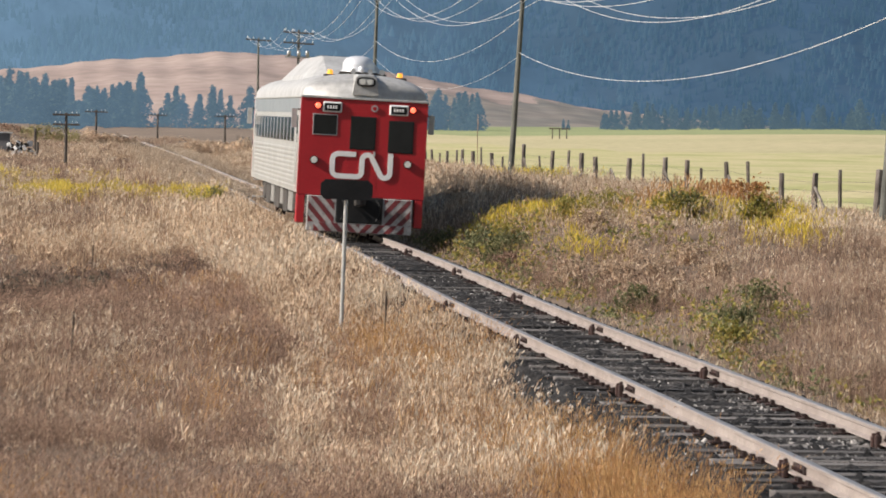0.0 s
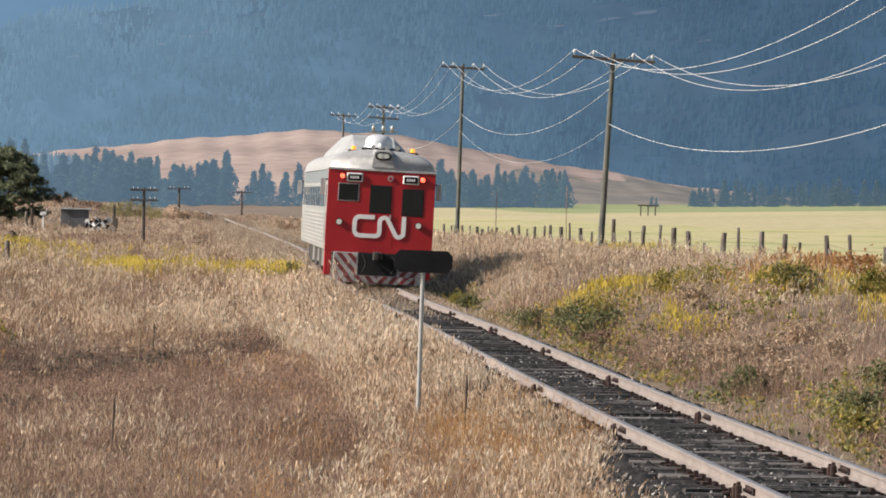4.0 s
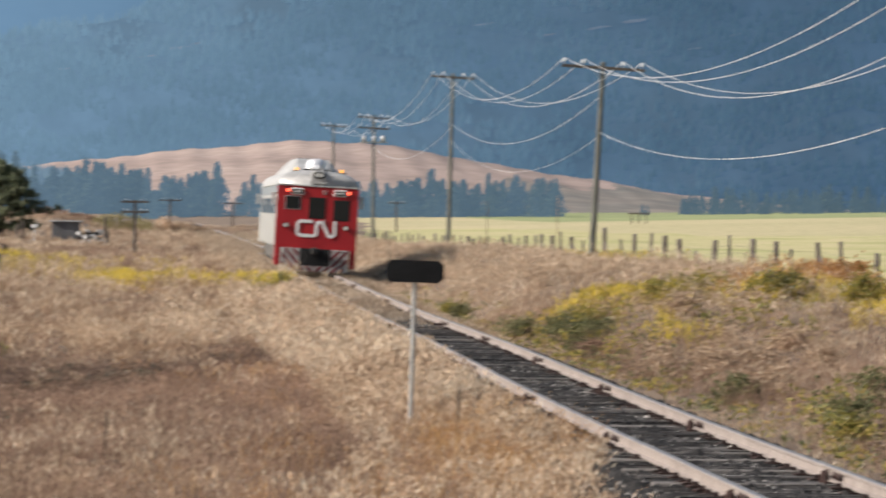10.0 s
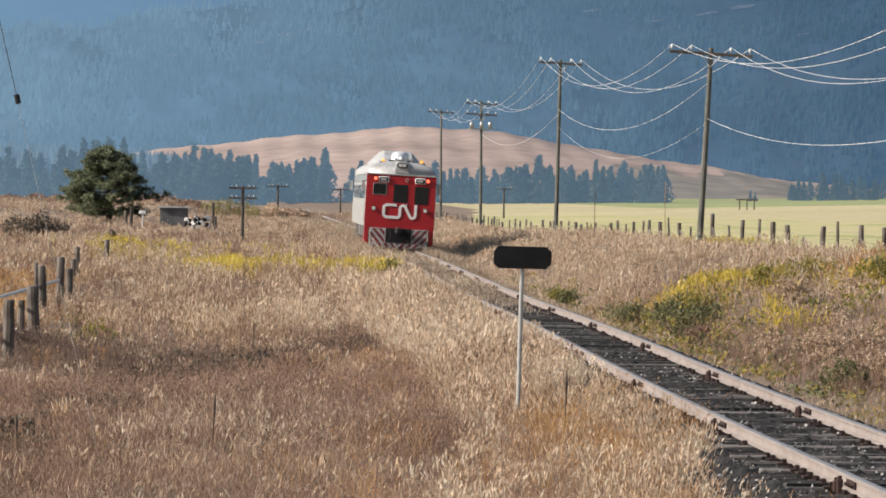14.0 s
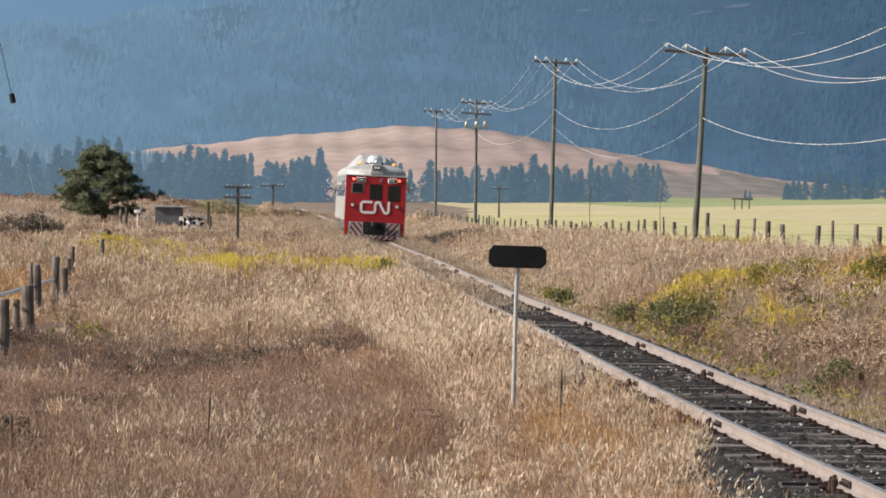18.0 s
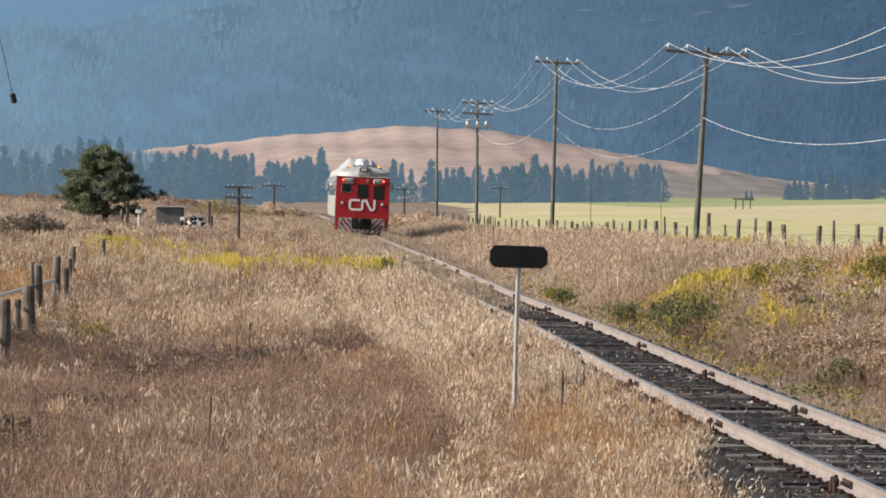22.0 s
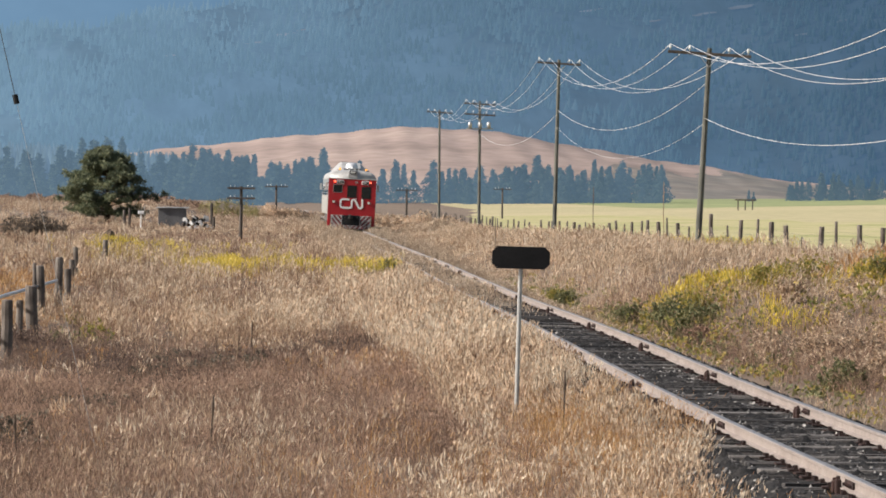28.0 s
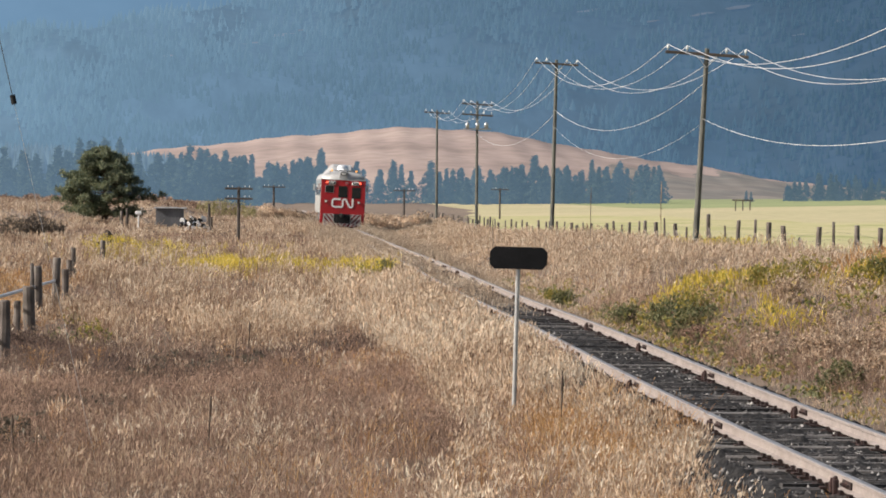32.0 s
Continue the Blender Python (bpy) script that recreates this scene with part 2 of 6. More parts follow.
M_DARKWIRE = mat("dark_steel_wire", [(0.05, 0.05, 0.05), (0.08, 0.08, 0.08)], 0.6, metal=0.4, bump=0)
M_INSUL = mat("glazed_insulator", [(0.6, 0.62, 0.62), (0.7, 0.72, 0.72)], 0.2, bump=0)
M_GALV = mat("galvanised_steel", [(0.42, 0.42, 0.42), (0.55, 0.55, 0.54)], 0.45, metal=0.6, scale=6, detail_scale=50, bump=0.1)
M_NEEDLE = mat("pine_needles", [(0.055, 0.075, 0.05), (0.13, 0.155, 0.085), (0.30, 0.31, 0.175)], 0.65, scale=0.7, detail_scale=5,
               bump=0, pick="island", translucent=0.3, fine=0.4)
M_BARK = mat("bark", [(0.07, 0.05, 0.035), (0.14, 0.1, 0.075)], 0.95, scale=4, detail_scale=20, bump=0.8)
M_HUT = mat("weathered_shed_boards", [(0.10, 0.10, 0.108), (0.17, 0.17, 0.18)], 0.9, scale=1, detail_scale=12, bump=0.4)
M_TIN = mat("dull_tin", [(0.45, 0.46, 0.48), (0.62, 0.63, 0.65)], 0.4, metal=0.5, scale=2, detail_scale=12, bump=0.1)
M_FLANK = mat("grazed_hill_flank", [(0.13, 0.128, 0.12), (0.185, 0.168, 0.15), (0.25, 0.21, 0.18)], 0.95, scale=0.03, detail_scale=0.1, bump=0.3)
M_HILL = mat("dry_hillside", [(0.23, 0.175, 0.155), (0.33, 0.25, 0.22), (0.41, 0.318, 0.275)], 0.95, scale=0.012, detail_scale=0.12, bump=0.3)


# ---- the plan: the line runs along +y, slightly curved and dipping near the camera ----
LINE_Y = [36, 50, 65, 80, 95, 110, 130, 150, 170]
LINE_X = [6.60, 6.555, 6.535, 6.536, 6.432, 6.27, 6.22, 6.30, 6.45]
LINE_Z = [-0.056, -0.084, -0.13, -0.079, 0.002, 0.015, 0.06, 0.075, 0.08]


def eased(y, v):
    y = np.asarray(y, float)
    return sum(np.interp(y + 3.0 * k, LINE_Y, v) for k in range(-4, 5)) / 9


def xr(y):
    return eased(y, LINE_X)


def zr(y):
    return eased(y, LINE_Z) + 0.12 * sm(180, 330, y)


def cant(y):
    return 2.0 * sm(75, 125, y)


def bumps(x, y):
    return (0.10 * np.sin(x * 0.55 + 1.3 * np.sin(y * 0.11)) + 0.08 * np.sin(y * 0.23 + x * 0.31 + 0.7)
            + 0.05 * np.sin(x * 1.7 + y * 0.9) + 0.04 * np.sin(y * 1.3 - x * 0.8))


def zg(x, y):
    """Height of the ground."""
    x, y = np.asarray(x, float), np.asarray(y, float)
    u = x - xr(y)
    left = (-0.80 + 0.45 * sm(150, 320, y) + 1.0 * sm(338, 420, y) * sm(-2, -9, x) + 0.35 * sm(330, 450, y) - 1.2 * sm(470, 800, y)) + 0.25 * sm(-4, -14, x) * sm(60, 130, y)
    bank = 0.34 * sm(2.0, 4.0, u) * (1 - sm(7, 11, u)) * sm(80, 97, y) * (1 - sm(124, 150, y))
    right = -0.42 + 0.40 * sm(3, 9, u) + 0.58 * sm(1.9, 4.2, u) * (1 - sm(7.5, 14, u)) * sm(76, 103, y) * (1 - 0.9 * sm(170, 270, y)) + bank - 1.4 * sm(200, 440, y) * sm(6, 12, u) * (1 - sm(480, 900, y)) + 0.15 * sm(200, 400, y) - 0.02 * sm(17, 24, u) + 1.6 * sm(950, 1600, y) + sm(480, 900, y) * (-1.3 + 2.6 * np.clip((x / np.maximum(y, 1) - 0.043) / 0.095, 0, 1.3))
    side = np.where(u < 0, left, right) + bumps(x, y) * (1 - sm(400, 700, y))
    bed = zr(y) - 0.46
    return bed + (side - bed) * sm(1.5, 3.6, np.abs(u)) - 1.0 * sm(2500, 5000, np.abs(x) + y)


# ---- ground: one sheet to the horizon ----
def graded(a, b, step, grow, far):
    """Grid lines from a to b in even steps, growing wider up to far."""
    out = list(np.arange(a, b, step))
    s = step
    while out[-1] < far:
        s *= grow
        out.append(out[-1] + s)
    return out


def ground():
    xs = graded(8, 26, 0.6, 1.22, 3200)
    xs = [-v + 12 for v in xs[::-1]] + list(np.arange(4.4, 8, 0.4)) + xs
    xs = sorted(set(round(v, 2) for v in xs))
    ys = [-60, -30, -10] + graded(0, 330, 1.5, 1.1, 4800)
    gx, gy = np.meshgrid(xs, ys)
    co = np.stack([gx, gy, zg(gx, gy)], -1).reshape(-1, 3)
    nx, ny = len(xs), len(ys)
    i = (np.arange(ny - 1)[:, None] * nx + np.arange(nx - 1)[None]).ravel()
    tris = np.concatenate([np.stack([i, i + 1, i + nx + 1], -1), np.stack([i, i + nx + 1, i + nx], -1)])
    me = tri_mesh("ground", co, tris, M_SOIL, True)
    for m in (M_FIELD, M_STUBBLE, M_MEADOW, M_DRYFIELD):
        me.materials.append(m)
    c = co[tris].mean(1)
    far = c[:, 1] + 12 * np.sin(c[:, 0] * 0.02)
    idx = np.where((c[:, 0] > 26.0) & (c[:, 1] > 60), np.where(far < 640 + 140 * (1 - sm(55, 80, c[:, 0])), 1, np.where((far > 1010) & (c[:, 0] > 92), 3, 2)), 0)
    idx = np.where((c[:, 0] <= 26 + 0.05 * np.clip(c[:, 1] - 560, 0, 500)) & (c[:, 1] > 330), 4, idx)
    me.polygons.foreach_set("material_index", idx.astype(np.int32))
    tagged(new("ground", me), "dry grassy valley floor with a mown green field", "ground", kind="structure")


ground()


# ---- hill and mountain ----
def hill():
    """A dry grass hill: its crest rises from both ends."""
    xs = np.linspace(-120, 330, 200)
    crest = np.interp(xs, [-120, -70, -38, -10, 15, 40, 73, 104, 129, 155, 180, 206, 226, 247, 330],
                      [11, 18, 21.4, 24.8, 27.6, 30, 33, 31.3, 27.9, 23, 19.6, 16, 12.4, 9.7, 3])
    crest = np.convolve(np.pad(crest, 3, mode="edge"), np.ones(7) / 7, "valid") + 0.35 * np.sin(xs * 0.13) + 0.25 * np.sin(xs * 0.41)
    rows = []
    for k in range(40):
        s = k / 39
        y = 1650 + 420 * s
        z = -3 + (crest + 3) * (sm(0, 1, s) * 0.55 + 0.45 * s) + 0.35 * np.sin(xs * 0.06 + 9 * s) * s * (1 - s) * 4
        rows.append(np.stack([xs, np.full_like(xs, y), z], -1))
    rows.append(np.stack([xs, np.full_like(xs, 2300), np.full_like(xs, -3.0)], -1))
    co = np.concatenate(rows)
    n = len(xs)
    i = (np.arange(len(rows) - 1)[:, None] * n + np.arange(n - 1)[None]).ravel()
    tris = np.concatenate([np.stack([i, i + 1, i + n + 1], -1), np.stack([i, i + n + 1, i + n], -1)])
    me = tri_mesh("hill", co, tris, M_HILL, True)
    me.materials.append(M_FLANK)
    c = co[tris].mean(1)
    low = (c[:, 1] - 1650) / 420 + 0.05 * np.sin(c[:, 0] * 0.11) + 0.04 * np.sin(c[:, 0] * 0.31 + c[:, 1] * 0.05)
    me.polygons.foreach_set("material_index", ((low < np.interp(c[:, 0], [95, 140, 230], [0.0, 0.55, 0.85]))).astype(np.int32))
    tagged(new("hill", me), "low rounded hill of dry pinkish grass", "hill", kind="structure")


hill()


def haze_glow_material(name, base, near, away, low, high, mottle, scale=0.012, stretch=(1, 1, 1)):
    """Distant forested backdrop; its emission paints in the haze, paler towards the left."""
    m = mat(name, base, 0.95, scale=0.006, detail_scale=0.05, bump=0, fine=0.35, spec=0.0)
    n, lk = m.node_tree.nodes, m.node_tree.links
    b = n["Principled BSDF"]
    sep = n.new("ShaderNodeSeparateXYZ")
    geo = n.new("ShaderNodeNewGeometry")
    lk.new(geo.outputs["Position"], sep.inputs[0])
    # painted haze grades from away at the left to near at the right
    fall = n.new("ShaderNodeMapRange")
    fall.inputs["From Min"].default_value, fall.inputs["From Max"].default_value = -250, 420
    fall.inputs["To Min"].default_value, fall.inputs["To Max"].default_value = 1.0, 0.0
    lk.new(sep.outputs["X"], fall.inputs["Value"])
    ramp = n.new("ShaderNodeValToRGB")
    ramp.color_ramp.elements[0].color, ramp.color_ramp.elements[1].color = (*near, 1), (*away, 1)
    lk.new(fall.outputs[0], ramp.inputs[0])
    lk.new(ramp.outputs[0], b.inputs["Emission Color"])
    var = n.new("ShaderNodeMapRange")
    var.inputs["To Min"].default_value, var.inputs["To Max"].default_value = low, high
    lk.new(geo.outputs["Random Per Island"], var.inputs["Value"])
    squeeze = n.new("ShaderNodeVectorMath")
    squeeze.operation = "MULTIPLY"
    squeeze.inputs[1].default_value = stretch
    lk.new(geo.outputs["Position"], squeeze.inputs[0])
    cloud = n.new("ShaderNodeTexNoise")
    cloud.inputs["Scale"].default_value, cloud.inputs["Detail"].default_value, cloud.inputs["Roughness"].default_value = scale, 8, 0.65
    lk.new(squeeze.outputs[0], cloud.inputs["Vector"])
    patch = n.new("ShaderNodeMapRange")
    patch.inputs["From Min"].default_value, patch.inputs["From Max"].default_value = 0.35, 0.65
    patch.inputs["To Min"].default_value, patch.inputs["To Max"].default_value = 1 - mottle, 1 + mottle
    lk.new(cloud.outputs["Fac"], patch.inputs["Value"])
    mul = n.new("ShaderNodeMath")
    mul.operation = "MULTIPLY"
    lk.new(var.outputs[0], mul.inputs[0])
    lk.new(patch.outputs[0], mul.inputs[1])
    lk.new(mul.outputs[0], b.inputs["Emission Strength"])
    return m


# the near and away glow colours imitate blue distance haze over dark forest
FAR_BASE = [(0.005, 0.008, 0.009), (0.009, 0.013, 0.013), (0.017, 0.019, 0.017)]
M_FAR = haze_glow_material("far_forest_slope", FAR_BASE, (0.047, 0.09, 0.152), (0.148, 0.243, 0.343), 0.86, 0.86, 0.16, 0.02, (1, 0.2, 0.8))
M_FIRS = haze_glow_material("far_forest_crowns", FAR_BASE, (0.043, 0.087, 0.14), (0.142, 0.237, 0.328), 0.86, 0.98, 0.10, 0.006)
M_BACK = haze_glow_material("farthest_slope", FAR_BASE, (0.06, 0.112, 0.178), (0.118, 0.213, 0.33), 0.93, 0.93, 0.05, 0.004)
M_CLEARING = haze_glow_material("far_clearing", FAR_BASE, (0.078, 0.108, 0.158), (0.185, 0.235, 0.305), 0.9, 1.0, 0.14, 0.06, (1, 0.2, 3))
M_WOOD = haze_glow_material("far_wood", [(0.02, 0.03, 0.03), (0.045, 0.06, 0.05)], (0.044, 0.082, 0.128), (0.135, 0.208, 0.298), 0.74, 0.98, 0.08)
# single conifers glow faintly as well: haze painted over their dark sides
M_SPRUCE = haze_glow_material("haze_glow_conifer", [(0.022, 0.034, 0.026), (0.04, 0.056, 0.04), (0.062, 0.08, 0.052)], (0.034, 0.057, 0.078), (0.088, 0.138, 0.195), 0.9, 1.0, 0.10, 0.05)


def slope_y(x, z):
    return 3000 + z * 1.9 + 40 * np.sin(x * 0.008) + 25 * np.sin(x * 0.021 + 1.2) + 18 * np.sin(z * 0.06 + x * 0.013)


def shoulder(x):
    """Height of the wooded ridge's skyline, climbing to the right."""
    return 99 + 0.26 * (x + 181) + 5 * np.sin(x * 0.025) + 3 * np.sin(x * 0.07) + 420 * sm(250, 900, x)


def sheet(gx, gy, gz):
    ny, nx = gx.shape
    i = (np.arange(ny - 1)[:, None] * nx + np.arange(nx - 1)[None]).ravel()
    return np.stack([gx, gy, gz], -1).reshape(-1, 3), np.concatenate([np.stack([i, i + 1, i + nx + 1], -1), np.stack([i, i + nx + 1, i + nx], -1)])


def mountain():
    xs = np.linspace(-1600, 1900, 260)
    f = np.linspace(0, 1, 60)
    top = np.maximum(shoulder(xs), 30)
    gx, gf = np.meshgrid(xs, f)
    gz = -8 + (top[None] + 8) * gf
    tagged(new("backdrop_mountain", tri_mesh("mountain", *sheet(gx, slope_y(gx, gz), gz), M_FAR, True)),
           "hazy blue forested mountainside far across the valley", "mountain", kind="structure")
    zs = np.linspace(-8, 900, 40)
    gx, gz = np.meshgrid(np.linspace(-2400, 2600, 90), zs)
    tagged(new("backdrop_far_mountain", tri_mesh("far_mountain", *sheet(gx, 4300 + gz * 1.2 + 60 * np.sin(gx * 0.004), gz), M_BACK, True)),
           "smooth haze-blue mountainside beyond the wooded ridge", "mountain", kind="structure")
    rng = np.random.default_rng(4)
    k = 30000
    x = rng.uniform(-420, 620, k)
    z = 4 + rng.uniform(0, 1, k) * (np.minimum(shoulder(x), 245) - 4)
    clump = np.sin(x * 0.05 + 2 * np.sin(z * 0.05)) + np.sin(x * 0.021 - z * 0.11) + np.sin(z * 0.23 + x * 0.03)
    keep = clump + rng.normal(0, 0.9, k) > -0.5
    x, z = x[keep], z[keep]
    rim = np.linspace(-420, 330, 330) + rng.normal(0, 1.5, 330)
    x, z = np.concatenate([x, rim]), np.concatenate([z, shoulder(rim) - 0.5])
    h = rng.uniform(4, 9.5, len(x))
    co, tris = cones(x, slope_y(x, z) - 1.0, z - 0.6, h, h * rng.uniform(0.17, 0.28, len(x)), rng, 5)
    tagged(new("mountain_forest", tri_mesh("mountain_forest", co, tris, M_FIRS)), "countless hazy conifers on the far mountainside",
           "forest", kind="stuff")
    # bare openings among the trees
    open_ground = tagged(new("mountain_clearings"), "small pinkish bare clearings on the far mountainside", "clearing")
    for cx, cz, w in ((20, 114, 12), (-56, 95, 7), (0, 107, 9), (34, 118, 8), (320, 134, 14), (412, 128, 10), (240, 135, 12), (285, 128, 9), (350, 140, 15), (385, 118, 8)):
        bm = bmesh.new()
        ring = []
        for q in range(14):
            a, r = 2 * math.pi * q / 14, rng.uniform(0.55, 1.1)
            px, pz = cx + 0.8 * w * r * math.cos(a), cz + w * 0.09 * r * math.sin(a) + 0.12 * w * math.cos(a)
            ring.append(bm.verts.new((px, float(slope_y(px, pz)) - 5.0, pz)))
        bm.faces.new(ring)
        part("clearing", bm, M_CLEARING, open_ground)


def cones(x, y, z, h, r, rng, seg):
    """Ragged pointed crowns, joined."""
    n = len(x)
    a = rng.uniform(0, 6.28, (n, 1)) + np.arange(seg)[None] * 2 * np.pi / seg
    rr = r[:, None] * rng.uniform(0.6, 1.25, (n, seg))
    ring = np.stack([x[:, None] + rr * np.cos(a), y[:, None] + rr * np.sin(a), z[:, None] + h[:, None] * rng.uniform(0, 0.15, (n, seg))], -1)
    mid = np.stack([x[:, None] + 0.55 * rr * np.cos(a + 0.4), y[:, None] + 0.55 * rr * np.sin(a + 0.4),
                    z[:, None] + h[:, None] * rng.uniform(0.4, 0.55, (n, seg))], -1)
    tip = np.stack([x + rng.normal(0, 0.02, n) * h, y, z + h], -1)[:, None]
    co = np.concatenate([ring, mid, tip], 1)
    k = 2 * seg + 1
    base = np.arange(n)[:, None] * k
    out = []
    for i in range(seg):
        j = (i + 1) % seg
        out += [base + np.array([[i, j, seg + i]]), base + np.array([[j, seg + j, seg + i]]), base + np.array([[seg + i, seg + j, 2 * seg]])]
    return co.reshape(-1, 3), np.concatenate(out)


mountain()


# ---- railway track ----
def along(y, u, z):
    """A point beside the line: u to the right of its middle, z above the rails' tops."""
    c = radians(float(cant(y)))
    return Vector((float(xr(y)) + u * math.cos(c) + z * math.sin(c), y, float(zr(y)) - u * math.sin(c) + z * math.cos(c)))


def ribbon(name, profile, ys, material, parent, label="", closed=True, smooth=False):
    bm = bmesh.new()
    rows = [[bm.verts.new(along(y, u, z)) for u, z in profile] for y in ys]
    k = len(profile)
    for p, q in zip(rows, rows[1:]):
        for i in range(k if closed else k - 1):
            bm.faces.new((p[i], p[(i + 1) % k], q[(i + 1) % k], q[i]))
    bmesh.ops.recalc_face_normals(bm, faces=bm.faces)
    return part(name, bm, material, parent, label, smooth)


track = tagged(new("railway_track"), "single railway track of rusty rails on dark ties", "railway", kind="structure")
Y0, Y1 = 20.0, 640.0
ys_track = [20 + 3 * i for i in range(110)] + [350 + 10 * i for i in range(30)]
for side in (-1, 1):
    c = side * 0.753
    web = [(c - 0.07, -0.15), (c + 0.07, -0.15), (c + 0.07, -0.138), (c + 0.016, -0.118), (c + 0.012, -0.05), (c + 0.036, -0.04),
           (c + 0.036, -0.012), (c - 0.036, -0.012), (c - 0.036, -0.04), (c - 0.012, -0.05), (c - 0.016, -0.118), (c - 0.07, -0.138)]
    rail = ribbon("rail", web, ys_track, M_RAIL, track, "pale rusty steel rail with a worn top")
    ribbon("running_surface", [(c - 0.033, -0.0125), (c + 0.033, -0.0125), (c + 0.028, 0.0), (c - 0.028, 0.0)], ys_track, M_RAILTOP, rail, "shiny worn rail head")


def ballast_bed():
    """The bed as a rough sheet of gravel, finest where the line passes nearest."""
    rng = np.random.default_rng(77)
    us = np.concatenate([[-2.6], np.arange(-2.4, 2.41, 0.075), [2.6]])
    ys = np.concatenate([np.arange(26, 110, 0.09), np.arange(110, 250, 0.5), np.arange(250, 660, 6)])
    U, Y = np.meshgrid(us, ys)
    A = np.abs(U)
    Z = np.where(A < 1.35, -0.222 + 0.015 * np.cos(U * 4.2), -0.24 - 0.42 * (A - 1.35))
    Z = Z + rng.normal(0, 0.026, U.shape) * (1 - 0.6 * sm(90, 110, Y)) + 0.018 * np.sin(Y * 5.1 + 3 * np.sin(U * 2.1)) + 0.012 * np.sin(Y * 11.2)
    Z = np.where(A > 2.45, Z - 0.35, Z)
    c = np.radians(cant(Y))
    co = np.stack([xr(Y) + U * np.cos(c), Y, zr(Y) - U * np.sin(c) + Z], -1).reshape(-1, 3)
    n = len(us)
    i = (np.arange(len(ys) - 1)[:, None] * n + np.arange(n - 1)[None]).ravel()
    tris = np.concatenate([np.stack([i, i + 1, i + n + 1], -1), np.stack([i, i + n + 1, i + n], -1)])
    ob = new("ballast_bed", tri_mesh("ballast_bed", co, tris, M_BALLAST))
    ob.parent = track
    ob["label"] = "dark dirty gravel ballast"


ballast_bed()


def crooked_box(rng, sx, sy, sz, jit):
    bm = box(-sx / 2, sx / 2, -sy / 2, sy / 2, -sz / 2, sz / 2, 0.012)
    for v in bm.verts:
        v.co += Vector([rng.uniform(-jit, jit) for _ in range(3)])
    return bm


rng = random.Random(5)
tie_meshes = [mesh_of("tie", crooked_box(rng, 2.5, 0.21, 0.17, 0.012), M_TIE) for _ in range(5)]
plate_bm = box(-0.18, 0.18, -0.09, 0.09, 0, 0.02)
for px in (-0.1, 0.1):
    for py in (-0.05, 0.05):
        bm_box(plate_bm, px - 0.02, px + 0.02, py - 0.02, py + 0.02, 0.015, 0.06)
plate_mesh = mesh_of("tie_plate", plate_bm, M_IRON)
bar_bm = bmesh.new()
for s in (-1, 1):
    bm_box(bar_bm, s * 0.026 - 0.012, s * 0.026 + 0.012, -0.3, 0.3, -0.12, -0.05, 0.005)
    for k in range(4):
        bm_rod(bar_bm, (s * 0.035, -0.22 + 0.147 * k, -0.09), (s * 0.065, -0.22 + 0.147 * k, -0.09), 0.016, seg=6)
bar_mesh = mesh_of("joint_bar", bar_bm, M_IRON)
anchor_bm = box(-0.1, 0.1, -0.04, 0.04, -0.19, -0.14, 0.008)
for dx, dy, hz in ((-0.085, -0.08, -0.025), (-0.095, 0.10, -0.05), (0.085, 0.02, -0.06)):
    bm_box(anchor_bm, dx - 0.03, dx + 0.03, dy - 0.045, dy + 0.045, -0.2, hz - 0.03, 0.014)
    bm_box(anchor_bm, dx - 0.02, dx + 0.02, dy - 0.02, dy + 0.02, hz - 0.05, hz, 0.008)
anchor_mesh = mesh_of("rail_anchor", anchor_bm, M_IRON)


def placed(name, me, y, u, z, parent, turn=0.0):
    ob = new(name, me)
    ob.parent = parent
    p = along(y, u, z)
    slope = math.degrees(math.atan2(float(zr(y + 1) - zr(y - 1)), 2))
    head = -math.degrees(math.atan2(float(xr(y + 1) - xr(y - 1)), 2))
    ob.matrix_basis = pose(*p, slope, float(cant(y)), head + turn)
    return ob


y = 28.0
for i in range(300):
    y += 0.56 + rng.uniform(-0.04, 0.04)
    placed("tie", rng.choice(tie_meshes), y, rng.uniform(-0.06, 0.06), -0.262 + rng.uniform(-0.035, 0.02), track, rng.uniform(-1.5, 1.5))
    if i < 165:
        for s in (-1, 1):
            if rng.random() < 0.55:
                placed("tie_plate", plate_mesh, y + rng.uniform(-0.05, 0.05), s * 0.753, -0.174 + rng.uniform(-0.02, 0.004), track, rng.uniform(-5, 5))
far_bm = bmesh.new()
while y < 520:
    y += 0.56
    p = along(y, 0, -0.28)
    bmesh.ops.create_cube(far_bm, size=1, matrix=Matrix.Translation(p) @ Matrix.Diagonal((2.5, 0.21, 0.17, 1))) if y < 330 else None
tagged(part("far_ties", far_bm, M_TIE, track), kind="stuff")
for s, y0 in ((-1, 32.3), (1, 36.1)):
    k = 0
    while y0 < 200:
        placed("joint_bar", bar_mesh, y0, s * 0.753, 0, track)
        placed("rail_anchor", anchor_mesh, y0 + 0.5, s * 0.753, 0, track)
        y0 += 11.93
        k += 1


